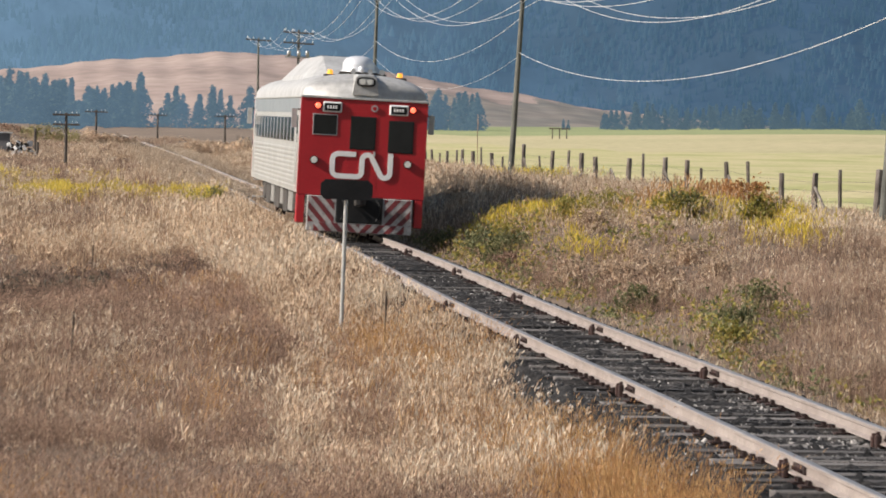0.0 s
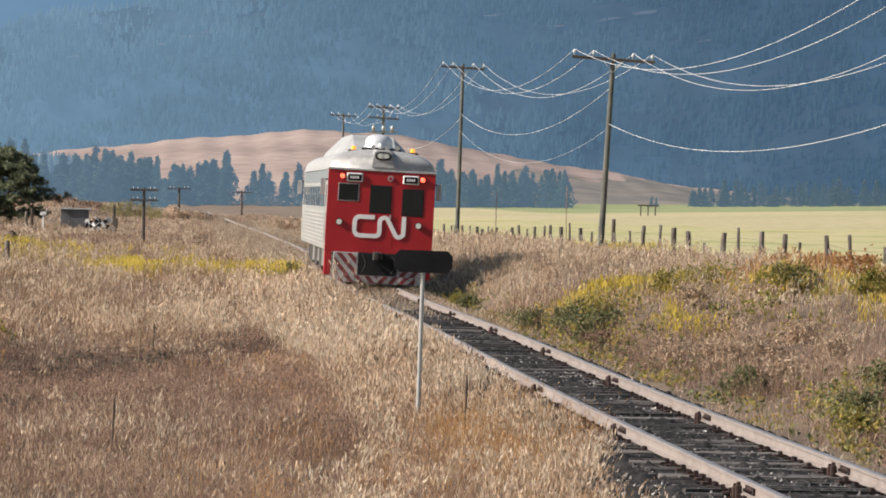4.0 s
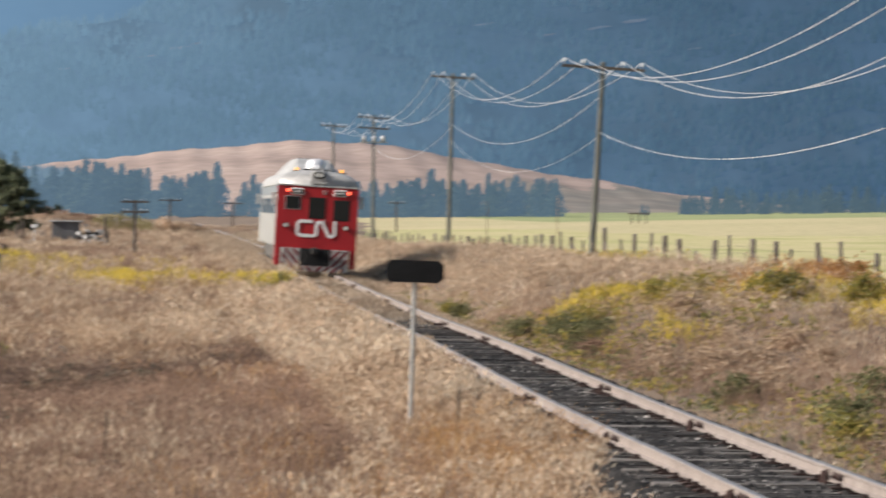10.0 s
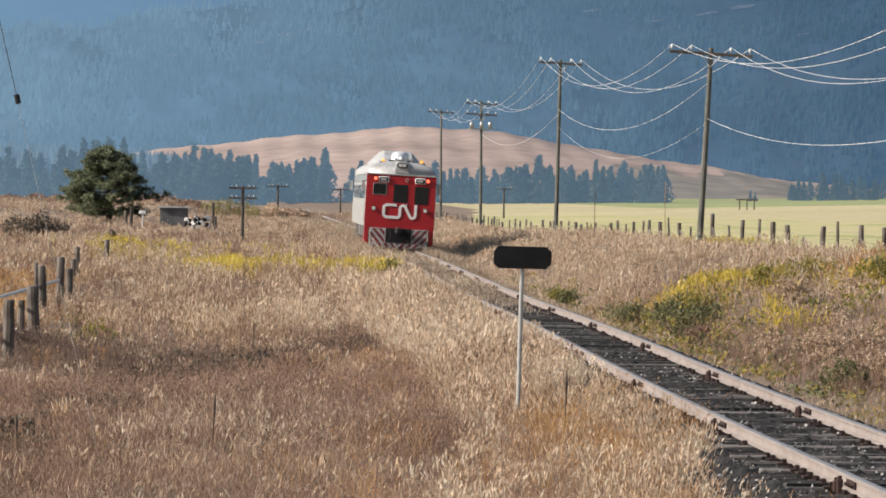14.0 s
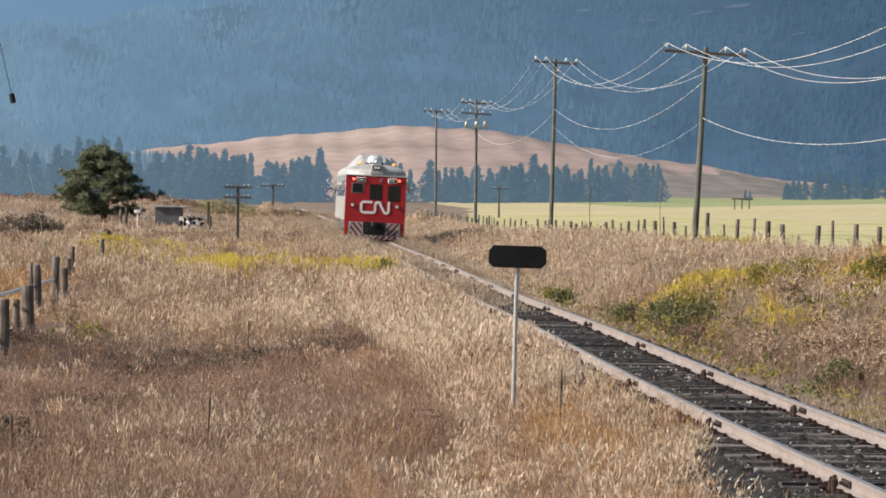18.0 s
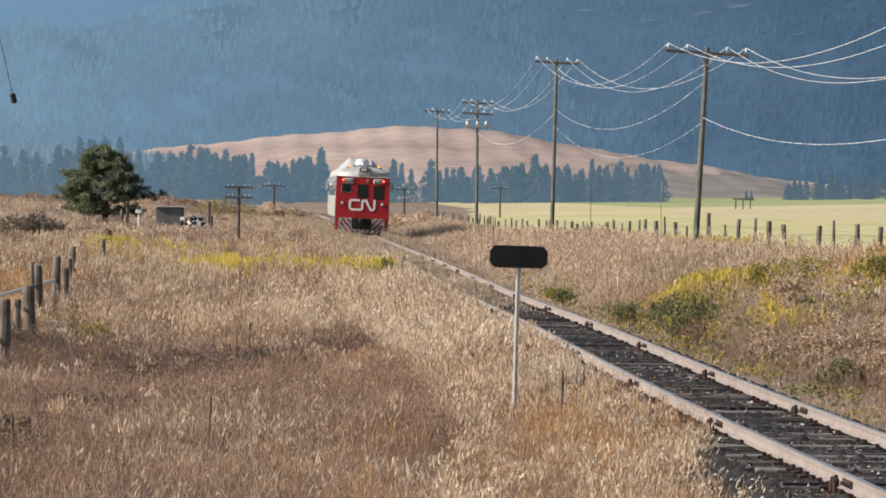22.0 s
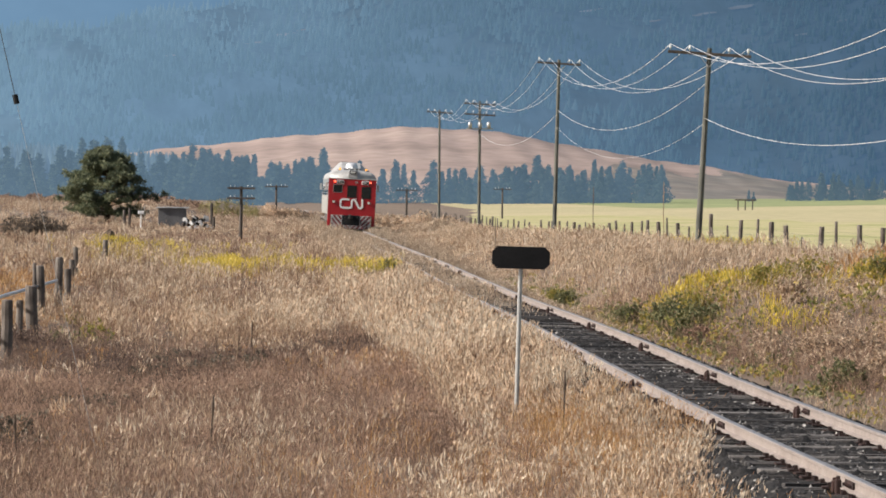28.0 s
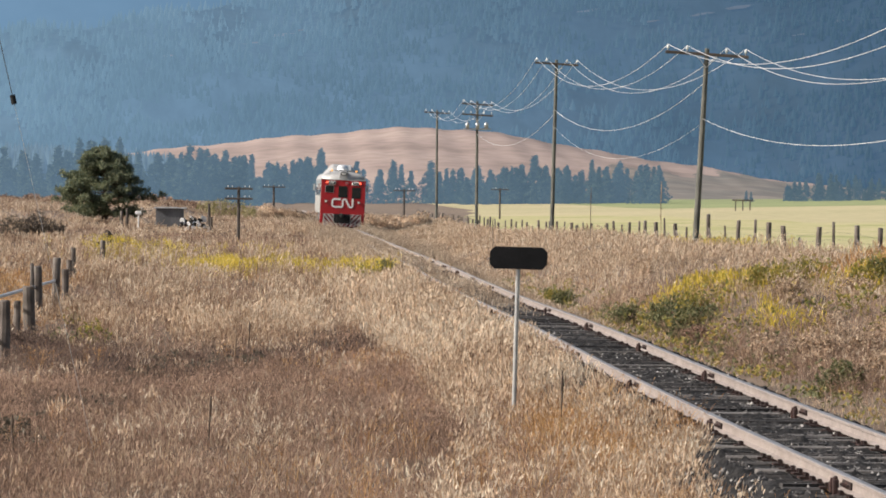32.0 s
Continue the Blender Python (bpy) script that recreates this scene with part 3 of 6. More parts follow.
def stones():
    rng = np.random.default_rng(8)
    n = 48000
    y = 34 + 150 * rng.uniform(0, 1, n) ** 1.5
    u = np.where(rng.uniform(0, 1, n) < 0.5, rng.uniform(-0.7, 0.7, n), np.where(rng.uniform(0, 1, n) < 0.42, -rng.uniform(0.85, 2.3, n), rng.uniform(0.85, 2.75, n)))
    c = np.radians(cant(y))
    z = np.where(np.abs(u) < 1.35, -0.23, -0.25 - 0.42 * (np.abs(u) - 1.35)) + rng.uniform(-0.01, 0.03, n)
    x = xr(y) + u
    zz = zr(y) - u * np.sin(c) + z
    s = rng.uniform(0.013, 0.036, n)
    d = np.array([[1, 0, 0], [-1, 0, 0], [0, 1, 0], [0, -1, 0], [0, 0, 1], [0, 0, -1.0]])
    co = np.stack([x, y, zz], -1)[:, None] + d[None] * s[:, None, None] * rng.uniform(0.6, 1.3, (n, 6, 1)) + rng.normal(0, 0.25, (n, 6, 3)) * s[:, None, None]
    f = np.array([[0, 2, 4], [2, 1, 4], [1, 3, 4], [3, 0, 4], [2, 0, 5], [1, 2, 5], [3, 1, 5], [0, 3, 5]])
    tris = (np.arange(n)[:, None, None] * 6 + f[None]).reshape(-1, 3)
    tagged(new("ballast_stones", tri_mesh("ballast_stones", co.reshape(-1, 3), tris, M_STONE)),
           "loose grey and pale ballast stones between the rails", "gravel", kind="stuff")


stones()


# ---- poles and wires ----
def insulator(bm, p, k=1.0):
    lathe(bm, [(r * k, z * k) for r, z in ((0.02, 0), (0.02, 0.1), (0.06, 0.1), (0.07, 0.15), (0.045, 0.2), (0.05, 0.24), (0.02, 0.27))], 8, Matrix.Translation(p))


def utility_pole(x, y, z0, z1, lean, arm, drops, label, second=False, dark=False):
    """A pole that leans by so many degrees, with one crossarm and its insulators."""
    root = tagged(new("utility_pole"), label, "utility pole", group="utility poles along the line")
    root.matrix_basis = pose(x, y, z0, 0, lean, 0)
    h = z1 - z0
    m = M_DARKPOLE if dark else M_POLE
    bm = bmesh.new()
    lathe(bm, [(0.16, -1.9), (0.15, 0), (0.135, h * 0.5), (0.105, h - 0.02), (0.09, h)], 12)
    part("pole", bm, m, root)
    roll = 3.0 - lean
    arms = [h - 0.28] + ([h - 1.25] if second else [])
    for k, az in enumerate(arms):
        a = part("crossarm", box(-arm / 2, arm / 2, -0.19, -0.1, -0.07, 0.07, 0.01), M_DARKPOLE, root, "dark timber crossarm")
        a.matrix_basis = pose(0, 0, az, 0, roll, 0)
        for d in drops:
            ib = bmesh.new()
            insulator(ib, Vector((d, -0.145, 0.07)))
            part("insulator", ib, M_INSUL, a, "pale glass insulator", True)
        part("brace", rod((-0.5, -0.13, -0.03), (0, -0.13, -0.62), 0.02, seg=6), M_GALV, a)
        part("brace", rod((0.5, -0.13, -0.03), (0, -0.13, -0.62), 0.02, seg=6), M_GALV, a)
    return root, m, arms[0]


def wire(points, sag, r, material, label):
    """A sagging span between two points."""
    a, b = Vector(points[0]), Vector(points[1])
    cu = bpy.data.curves.new("wire", "CURVE")
    cu.dimensions, cu.bevel_depth, cu.bevel_resolution = "3D", r, 1
    sp = cu.splines.new("POLY")
    n = 28
    sp.points.add(n)
    for i in range(n + 1):
        s = i / n
        p = a.lerp(b, s)
        p.z -= 4 * sag * s * (1 - s)
        sp.points[i].co = (*p, 1)
    cu.materials.append(material)
    return tagged(new("overhead_wire", cu), label, "wire", group="overhead wires")


PX = 20.8
POLES = [  # y, foot, top, lean, arm, insulators
    (112, -0.4, 9.2, 3.4, 3.9, (-1.85, -0.95, 0.9, 1.8)),
    (214, -0.2, 9.57, 2.7, 3.9, (-1.85, -0.95, 0.9, 1.8)),
    (317, -0.2, 11.98, 0.9, 3.0, (-1.4, -0.7, 0.7, 1.4)),
    (423, -0.4, 11.2, -0.2, 2.9, (-1.3, -0.6, 0.6, 1.3)),
    (514, -0.3, 12.0, -0.3, 2.9, (-1.3, -0.6, 0.6, 1.3)),
]
poles = []
for k, (py, z0, z1, lean, arm, drops) in enumerate(POLES):
    poles.append(utility_pole(PX - (0.06 if k < 2 else 0), py, z0, z1, lean, arm, drops, "tall grey weathered wooden utility pole with one crossarm" if k != 3 else
                              "grey utility pole with two crossarms and transformers", second=(k == 3)))
for dx in (-0.9, 0.02, 0.82):
    t = bmesh.new()
    lathe(t, [(0.05, -0.3), (0.17, -0.27), (0.18, 0.15), (0.13, 0.2), (0.05, 0.28)], 14)
    tr = part("transformer", t, M_GALV, poles[3][0], "pale grey transformer can", True)
    tr.matrix_basis = pose(dx, -0.25, 9.42)
part("transformer_rack", box(-1.25, 1.25, -0.2, -0.1, 9.0, 9.12, 0.01), M_GALV, poles[3][0])
bpy.context.view_layer.update()
tips = []
for (root, m, az), (py, z0, z1, lean, arm, drops) in zip(poles, POLES):
    mm = root.matrix_basis @ pose(0, 0, az, 0, 3.0 - lean, 0)
    tips.append([mm @ Vector((d, -0.145, 0.36)) for d in drops])
SAGS = [2.1, 2.1, 2.05, 1.6]
for k in range(4):
    for j in range(4):
        wire((tips[k][j], tips[k + 1][j]), SAGS[k] + 0.12 * ((j * 7) % 3 - 1) + (0.38 if k == 0 and j > 1 else 0), 0.0125, M_WIRE, "pale sagging aluminium wire between utility poles")


def on_pole(k, z):
    root, m, az = poles[k]
    return root.matrix_basis @ Vector((0, 0, z - POLES[k][1]))


for k0, k1, za, zb, sag, thick in ((0, 1, 6.0, 6.28, 1.6, 0.0125), (1, 2, 8.0, 8.5, 1.8, 0.0125), (1, 2, 6.1, 7.3, 1.9, 0.008), (2, 3, 8.3, 8.2, 1.6, 0.0125)):
    wire((on_pole(k0, za), on_pole(k1, zb)), sag, thick, M_WIRE, "pale sagging telephone cable between utility poles")

# low telegraph poles across the field
for lx, ly, base, top, two in ((-0.70, 275, -0.55, 2.92, True), (2.6, 515, -0.5, 3.4, False), (11.2, 600, -0.5, 3.2, False), (18.2, 545, -0.3, 3.2, False), (35.8, 660, -0.4, 3.6, False)):
    root = tagged(new("telegraph_pole"), "short dark old telegraph pole with a crossarm", "telegraph pole", group="old telegraph poles")
    root.location = (lx, ly, base)
    h = top - base
    bm = bmesh.new()
    k = 0.75 if two else 1.0
    lathe(bm, [(0.15 * k, -0.4), (0.14 * k, 0), (0.11 * k, h - 0.02), (0.09 * k, h)], 10)
    part("pole", bm, M_DARKPOLE, root)
    for az in ([h - 0.12, h - 0.72] if two else [h - 0.2]):
        w = (1.3 if az > h - 1 else 0.95) * (0.64 if two else 1.0)
        arm = part("crossarm", box(-w, w, -0.17, -0.08, az - 0.06, az + 0.06, 0.008), M_DARKPOLE, root)
        for d in (-0.85, -0.5, 0.5, 0.85):
            ib = bmesh.new()
            insulator(ib, Vector((d * w / 1.1, -0.125, az + 0.06)), 0.5 if two else 0.8)
            part("insulator", ib, M_INSUL, arm, "pale glass insulator", True)

# guy wire with its strain insulator
ga, gb = Vector((-3.2, 58, 4.6)), Vector((-2.82, 58, 3.01))
guy = tagged(new("guy_wire"), "dark steel guy wire with a black strain insulator", "wire")
ext = (gb - ga)
part("wire", rod(ga - ext * 2.6, ga.lerp(gb, 0.55), 0.005, seg=6), M_DARKWIRE, guy)
part("lower_wire", rod(ga.lerp(gb, 0.55), gb + ext * 2.5, 0.0028, seg=6), M_GALV, guy, "thin galvanised wire")
mid = ga.lerp(gb, 0.55)
part("strain_insulator", rod(mid - ext.normalized() * 0.06, mid + ext.normalized() * 0.06, 0.035, seg=10), M_BLACK, guy)


# ---- fences ----
def post_mesh(r, h, rng):
    bm = bmesh.new()
    lathe(bm, [(r * 1.02, -0.35), (r, 0), (r * 0.97, h * 0.6), (r * 0.95, h - 0.02), (r * 0.7, h)], 9)
    for v in bm.verts:
        v.co.x += rng.uniform(-0.012, 0.012)
        v.co.y += rng.uniform(-0.012, 0.012)
    return mesh_of("post", bm, M_POST)


rng = random.Random(11)
post_meshes = [post_mesh(rng.uniform(0.085, 0.135), rng.uniform(1.2, 1.65), rng) for _ in range(5)]
thin_meshes = [post_mesh(rng.uniform(0.05, 0.075), rng.uniform(1.1, 1.6), rng) for _ in range(3)]
fence = tagged(new("field_fence"), "weathered wooden post fence with wire beside the mown field", "fence")
fy, k, tops = 118.0, 0, []
while fy < 670:
    x = 24.3 + rng.uniform(-0.12, 0.12)
    me = rng.choice(thin_meshes if k % 5 in (1, 3) else post_meshes)
    ob = new("post", me)
    ob.parent = fence
    ob.matrix_basis = pose(x, fy, float(zg(x, fy)) + rng.uniform(-0.1, 0.1), rng.uniform(-2, 2), rng.uniform(-2, 4.5), rng.uniform(0, 360))
    tops.append((x, fy, float(zg(x, fy))))
    if k % 3 == 1 and fy < 300:
        part("brace", rod((x, fy, float(zg(x, fy)) + 0.95), (x, fy - 2.6, float(zg(x, fy - 2.6))), 0.05, seg=7), M_POST, fence)
    fy += rng.uniform(5.6, 8.0) if fy < 330 else rng.uniform(6, 10)
    k += 1
for hz in (0.45, 0.8, 1.1):
    bm = bmesh.new()
    for a, b in zip(tops, tops[1:]):
        bm_rod(bm, (a[0], a[1], a[2] + hz), (b[0], b[1], b[2] + hz), 0.004, seg=4)
    part("fence_wire", bm, M_DARKWIRE, fence, "thin dark fence wire")

# the paddock fence in the near field: px of its feet spread along y
pad = tagged(new("paddock_fence"), "leaning grey wooden posts with a pale top rail", "fence")
PADS = [(-4.72, 89, 0.46, 0.105, 0.5), (-5.33, 106, 0.04, 0.07, 0.5), (-5.05, 106.5, 0.37, 0.13, -2.0), (-5.58, 122, 0.58, 0.11, -1.0), (-5.7, 121, 0.66, 0.05, 0), (-5.62, 134, 0.63, 0.11, 0.5),
        (-5.57, 140, 0.2, 0.1, -1), (-6.31, 165, 0.54, 0.08, 0), (-5.95, 152, 0.3, 0.09, 1), (-6.1, 190, 0.55, 0.1, 2)]
for x, y, top, r, lean in PADS:
    h, r = top - float(zg(x, y)), r * 1.12
    bm = bmesh.new()
    lathe(bm, [(r * 1.03, -0.4), (r, 0), (r * 0.96, h * 0.6), (r * 0.94, h - 0.02), (r * 0.7, h)], 10)
    for v in bm.verts:
        v.co.x += rng.uniform(-0.01, 0.01)
    ob = part("post", bm, M_POST, pad)
    ob.matrix_basis = pose(x, y, float(zg(x, y)), rng.uniform(-2, 2), lean, 0)
part("top_rail", rod((-5.75, 88, 0.25), (-5.66, 134, -0.05), 0.045, seg=8), M_WHITE, pad, "pale worn top rail")


# ---- black lineside board on its post ----
board = tagged(new("lineside_sign"), "black blank board with cut corners on a pale steel post", "sign")
board.matrix_basis = pose(3.93, 68, float(zg(3.93, 68)), 0, 1.0, 2.0)
BZ = 2.65 - (455 - 338) * 68 / 8142 - float(zg(3.93, 68))
bm = bmesh.new()
hw, hh, cc = 0.43, 0.165, 0.075
outline = [(-hw + cc, -hh), (hw - cc, -hh), (hw, -hh + cc), (hw, hh - cc), (hw - cc, hh), (-hw + cc, hh), (-hw, hh - cc), (-hw, -hh + cc)]
loft(bm, [[(x, -0.05, BZ + z) for x, z in outline], [(x, -0.03, BZ + z) for x, z in outline]])
part("board", bm, M_BLACK, board, "matt black board with cut corners")
part("post", rod((0, 0, -0.4), (0, 0, BZ + 0.1), 0.033, seg=10), M_GALV, board, "pale grey steel post")
# ---- railcar: its own space starts at the near end, on the rails, and runs to +y ----
def railcar():
    car = tagged(new("railcar"), "self-propelled stainless steel railcar with a bright red end", "railcar")
    L, W = 25.9, 1.525

    def section(y, w, z0, zt, crown, k=9):
        """Half-round roofed body section."""
        pts = [(-w, y, z0), (-w, y, zt)]
        for i in range(1, 2 * k):
            a = math.pi * (1 - i / (2 * k))
            c, s = math.cos(a), math.sin(a)
            pts.append((w * 1.0 * math.copysign(abs(c) ** 0.8, c), y, zt + crown * abs(s) ** 0.75))
        return pts + [(w, y, zt), (w, y, z0)]

    ZT, CR = 3.32, 0.62
    # body sides below the roof
    body = part("body", loft(bmesh.new(), [[(-W, y, 0.98), (-W, y, ZT), (W, y, ZT), (W, y, 0.98)] for y in (0.12, L - 0.12)]), M_STEEL, car, "fluted stainless steel body")
    roof_bm = bmesh.new()
    secs = []
    for y, s, c in ((0.05, 0.985, 0.42), (0.3, 1.0, 0.55), (0.8, 1.0, 0.61), (2, 1.0, CR), (L - 2, 1.0, CR), (L - 0.6, 1.0, 0.58), (L - 0.05, 0.985, 0.42)):
        secs.append(section(y, W * s, ZT - 0.02, ZT, c))
    loft(roof_bm, secs)
    part("roof", roof_bm, M_ROOF, car, "silver painted rounded roof", True)
    # red end: a thick plate with lower side flanges
    red_bm = box(-W - 0.01, W + 0.01, 0.0, 0.13, 0.94, ZT - 0.015, 0.02)
    part("end_wall", red_bm, M_RED, car, "bright red painted end wall")
    for s in (-1, 1):
        part("corner_flange", box(s * (W - 0.09) - 0.1, s * (W - 0.09) + 0.1, 0.005, 0.5, 0.26, 0.945, 0.02), M_RED, car, "red corner skirt")
        part("corner_trim", box(s * (W + 0.006) - 0.012, s * (W + 0.006) + 0.012, 0.0, 0.22, 0.95, ZT - 0.05, 0.005), M_RED, car)
    part("far_end_wall", box(-W, W, L - 0.125, L, 0.98, ZT, 0.02), M_RED, car, "red painted end wall")
    part("end_ledge", box(-W - 0.03, W + 0.03, -0.03, 0.1, ZT - 0.02, ZT + 0.035, 0.01), M_ROOF, car)
    # windows of the end wall
    for nm, x0, x1, z0, z1 in (("window", -1.22, -0.66, 2.43, 2.9), ("door_window", -0.30, 0.28, 2.12, 2.88), ("window", 0.63, 1.2, 2.08, 2.82)):
        w = part(nm, box(x0 - 0.022, x1 + 0.022, -0.014, 0.01, z0 - 0.022, z1 + 0.022, 0.005), M_BLACK if nm != "window" or x0 > 0 else M_GALV, car,
                 "window in a rubber frame" if x0 > -0.5 else "window in a pale metal frame")
        part("pane", box(x0, x1, -0.018, 0.004, z0, z1, 0.002), M_GLASS, w, "dark glass")
    door = part("end_door", box(-0.39, 0.37, -0.004, 0.01, 1.1, 3.02, 0.002), M_RED, car, "red end door")
    part("door_handle", box(0.27, 0.31, -0.04, 0.0, 1.95, 2.07, 0.008), M_GALV, door)
    # number boxes with bars for the digits, marker lamps
    for s, x0, lx in ((-1, -1.02, -1.14), (1, 0.60, 1.17)):
        nb = part("number_box", box(x0, x0 + 0.47, -0.05, 0.01, 2.965, 3.225, 0.03), M_WHITE, car, "white framed number box")
        part("number_panel", box(x0 + 0.04, x0 + 0.43, -0.058, -0.04, 3.005, 3.185, 0.02), M_BLACK, nb, "black panel")
        for k in range(4):
            xx = x0 + 0.105 + 0.066 * k
            part("digit_bar", box(xx, xx + 0.04, -0.064, -0.05, 3.055, 3.135), M_WHITE, nb)
        lamp = part("marker_lamp", rod((lx, -0.06, 3.12), (lx, 0.01, 3.12), 0.085, seg=14), M_BLACK, car, "black lamp housing")
        g = bmesh.new()
        bmesh.ops.create_uvsphere(g, u_segments=12, v_segments=8, radius=0.07, matrix=Matrix.Translation((lx, -0.055, 3.12)) @ Matrix.Diagonal((1, 0.6, 1, 1)))
        part("lens", g, M_REDLAMP, lamp, "lit red lens", True)
    badge = part("round_vent", rod((0.24, -0.03, 3.11), (0.24, 0.0, 3.11), 0.085, seg=16), M_GALV, car)
    part("vent_centre", rod((0.24, -0.04, 3.11), (0.24, -0.02, 3.11), 0.05, seg=14), M_RED, badge)
    for x in (-1.17, 1.11):
        cl = part("signal_lamp", rod((x, -0.07, 1.80), (x, 0.0, 1.80), 0.10, seg=16), M_BLACK, car, "dark lamp rim")
        part("lens", rod((x, -0.085, 1.80), (x, -0.05, 1.80), 0.08, seg=16), M_LENS, cl, "clear round lens")
    # white ribbon emblem: a bent band
    def band(path, w):
        b = bmesh.new()
        rows = []
        n = len(path)
        for i, p in enumerate(path):
            d = Vector(path[min(i + 1, n - 1)]) - Vector(path[max(i - 1, 0)])
            nrm = Vector((-d.y, d.x)).normalized() * w / 2
            rows.append([b.verts.new((p[0] + s * nrm.x, yy, p[1] + s * nrm.y)) for s, yy in ((-1, -0.03), (1, -0.03), (1, -0.008), (-1, -0.008))])
        for p, q in zip(rows, rows[1:]):
            for i in range(4):
                b.faces.new((p[i], p[(i + 1) % 4], q[(i + 1) % 4], q[i]))
        b.faces.new(rows[0][::-1])
        b.faces.new(rows[-1])
        bmesh.ops.recalc_face_normals(b, faces=b.faces)
        return b

    def arc(cx, cz, r, a0, a1, n=7):
        return [(cx + r * math.cos(radians(a0 + (a1 - a0) * i / n)), cz + r * math.sin(radians(a0 + (a1 - a0) * i / n))) for i in range(n + 1)]

    zt, zb, r = 1.98, 1.44, 0.15
    path = [(-0.15, zt)] + arc(-0.72 + r, zt - r, r, 90, 180) + arc(-0.72 + r, zb + r, r, 180, 270) + arc(-0.12, zb + 0.12, 0.12, 270, 360) \
        + arc(0.13, zt - 0.13, 0.13, 180, 50) + arc(0.56, zb + 0.13, 0.13, 230, 360) + [(0.69, zt + 0.06)]
    part("emblem", band(path, 0.125), M_WHITE, car, "white bent ribbon emblem")
    # pilot plate with slanting stripes
    pilot = part("pilot", box(-1.28, 1.28, -0.10, 0.06, 0.08, 0.94, 0.02), M_DIRTYWHITE, car, "white pilot plate with red slanting stripes")

    def stripes(x0, x1, z0, z1, lean):
        b = bmesh.new()
        k = -6
        while k < 12:
            lo = x0 + k * 0.3
            quad = []
            pts = [(lo, z0), (lo + 0.15, z0), (lo + 0.15 + lean * (z1 - z0), z1), (lo + lean * (z1 - z0), z1)]
            sub = bmesh.new()
            vs = [sub.verts.new((p[0], -0.104, p[1])) for p in pts]
            sub.faces.new(vs)
            for co, no in (((x0, 0, 0), (1, 0, 0)), ((x1, 0, 0), (-1, 0, 0))):
                bmesh.ops.bisect_plane(sub, geom=sub.verts[:] + sub.edges[:] + sub.faces[:], plane_co=co, plane_no=no, clear_inner=True)
            for f in sub.faces:
                quad = [b.verts.new(v.co) for v in f.verts]
                b.faces.new(quad)
            sub.free()
            k += 1
        ext = bmesh.ops.extrude_face_region(b, geom=b.faces[:])
        for v in [g for g in ext["geom"] if isinstance(g, bmesh.types.BMVert)]:
            v.co.y += 0.006
        bmesh.ops.recalc_face_normals(b, faces=b.faces)
        return b

    part("stripe_panel", stripes(-1.25, -0.62, 0.30, 0.92, -0.9), M_DIRTYRED, pilot, "dirty red slanting stripes")
    part("stripe_panel", stripes(0.60, 1.23, 0.30, 0.92, 0.9), M_DIRTYRED, pilot, "dirty red slanting stripes")
    part("stripe_panel", stripes(-1.1, 0.0, 0.09, 0.295, -0.9), M_DIRTYRED, pilot, "dirty red slanting stripes")
    part("stripe_panel", stripes(0.0, 1.1, 0.09, 0.295, 0.9), M_DIRTYRED, pilot, "dirty red slanting stripes")
    part("coupler_pocket", box(-0.58, 0.56, -0.115, 0.0, 0.31, 0.95, 0.02), M_BLACK, pilot, "dark coupler opening")
    cp = part("coupler", box(-0.14, 0.12, -0.5, -0.1, 0.75, 0.98, 0.05), M_UNDER, car, "dark iron coupler")
    part("knuckle", box(-0.17, 0.02, -0.62, -0.45, 0.73, 1.0, 0.05), M_UNDER, cp)
    for x in (-0.45, 0.4):
        hose = bmesh.new()
        for i in range(8):
            a0, a1 = i / 8 * 3.1, (i + 1) / 8 * 3.1
            bm_rod(hose, (x + 0.1 * math.sin(a0), -0.2 - 0.05 * math.sin(a0), 0.9 - 0.2 * a0 / 1.2), (x + 0.1 * math.sin(a1), -0.2 - 0.05 * math.sin(a1), 0.9 - 0.2 * a1 / 1.2), 0.03, seg=6)
        part("air_hose", hose, M_BLACK, car)
    # lamps and dome on the roof
    case = []
    for y, w, z1 in ((0.0, 0.26, 3.90), (0.35, 0.30, 3.93), (0.9, 0.34, 3.93), (1.5, 0.36, 3.90)):
        case.append([(-w - 0.06, y, 3.42), (-w, y, z1 - 0.07), (-w + 0.08, y, z1), (w - 0.08, y, z1), (w, y, z1 - 0.07), (w + 0.06, y, 3.42)])
    hl = part("headlamp_case", loft(bmesh.new(), case), M_ROOF, car, "silver twin headlamp case")
    ring = [(0.23 * math.copysign(abs(math.cos(a)) ** 0.6, math.cos(a)), 0.115 * math.copysign(abs(math.sin(a)) ** 0.7, math.sin(a))) for a in [2 * math.pi * q / 24 for q in range(24)]]
    part("lamp_rim", loft(bmesh.new(), [[(x, y, 3.745 + z) for x, z in ring] for y in (-0.035, 0.03)]), M_BLACK, hl, "black oval rim")
    part("lamp_plate", loft(bmesh.new(), [[(0.78 * x, y, 3.745 + 0.68 * z) for x, z in ring] for y in (-0.042, 0.0)]), M_GALV, hl, "grey lamp plate")
    for x in (-0.085, 0.085):
        part("lens", rod((x, -0.06, 3.745), (x, -0.02, 3.745), 0.066, seg=14), M_LENS, hl, "unlit clear lens")
    dome = bmesh.new()
    lathe(dome, [(0.43, -0.1), (0.44, 0.03), (0.39, 0.06), (0.40, 0.16), (0.385, 0.24), (0.32, 0.33), (0.21, 0.385), (0.06, 0.405)], 28, Matrix.Translation((-0.06, 2.2, 3.99)))
    part("roof_dome", dome, M_DOME, car, "white rounded metal dome", True)
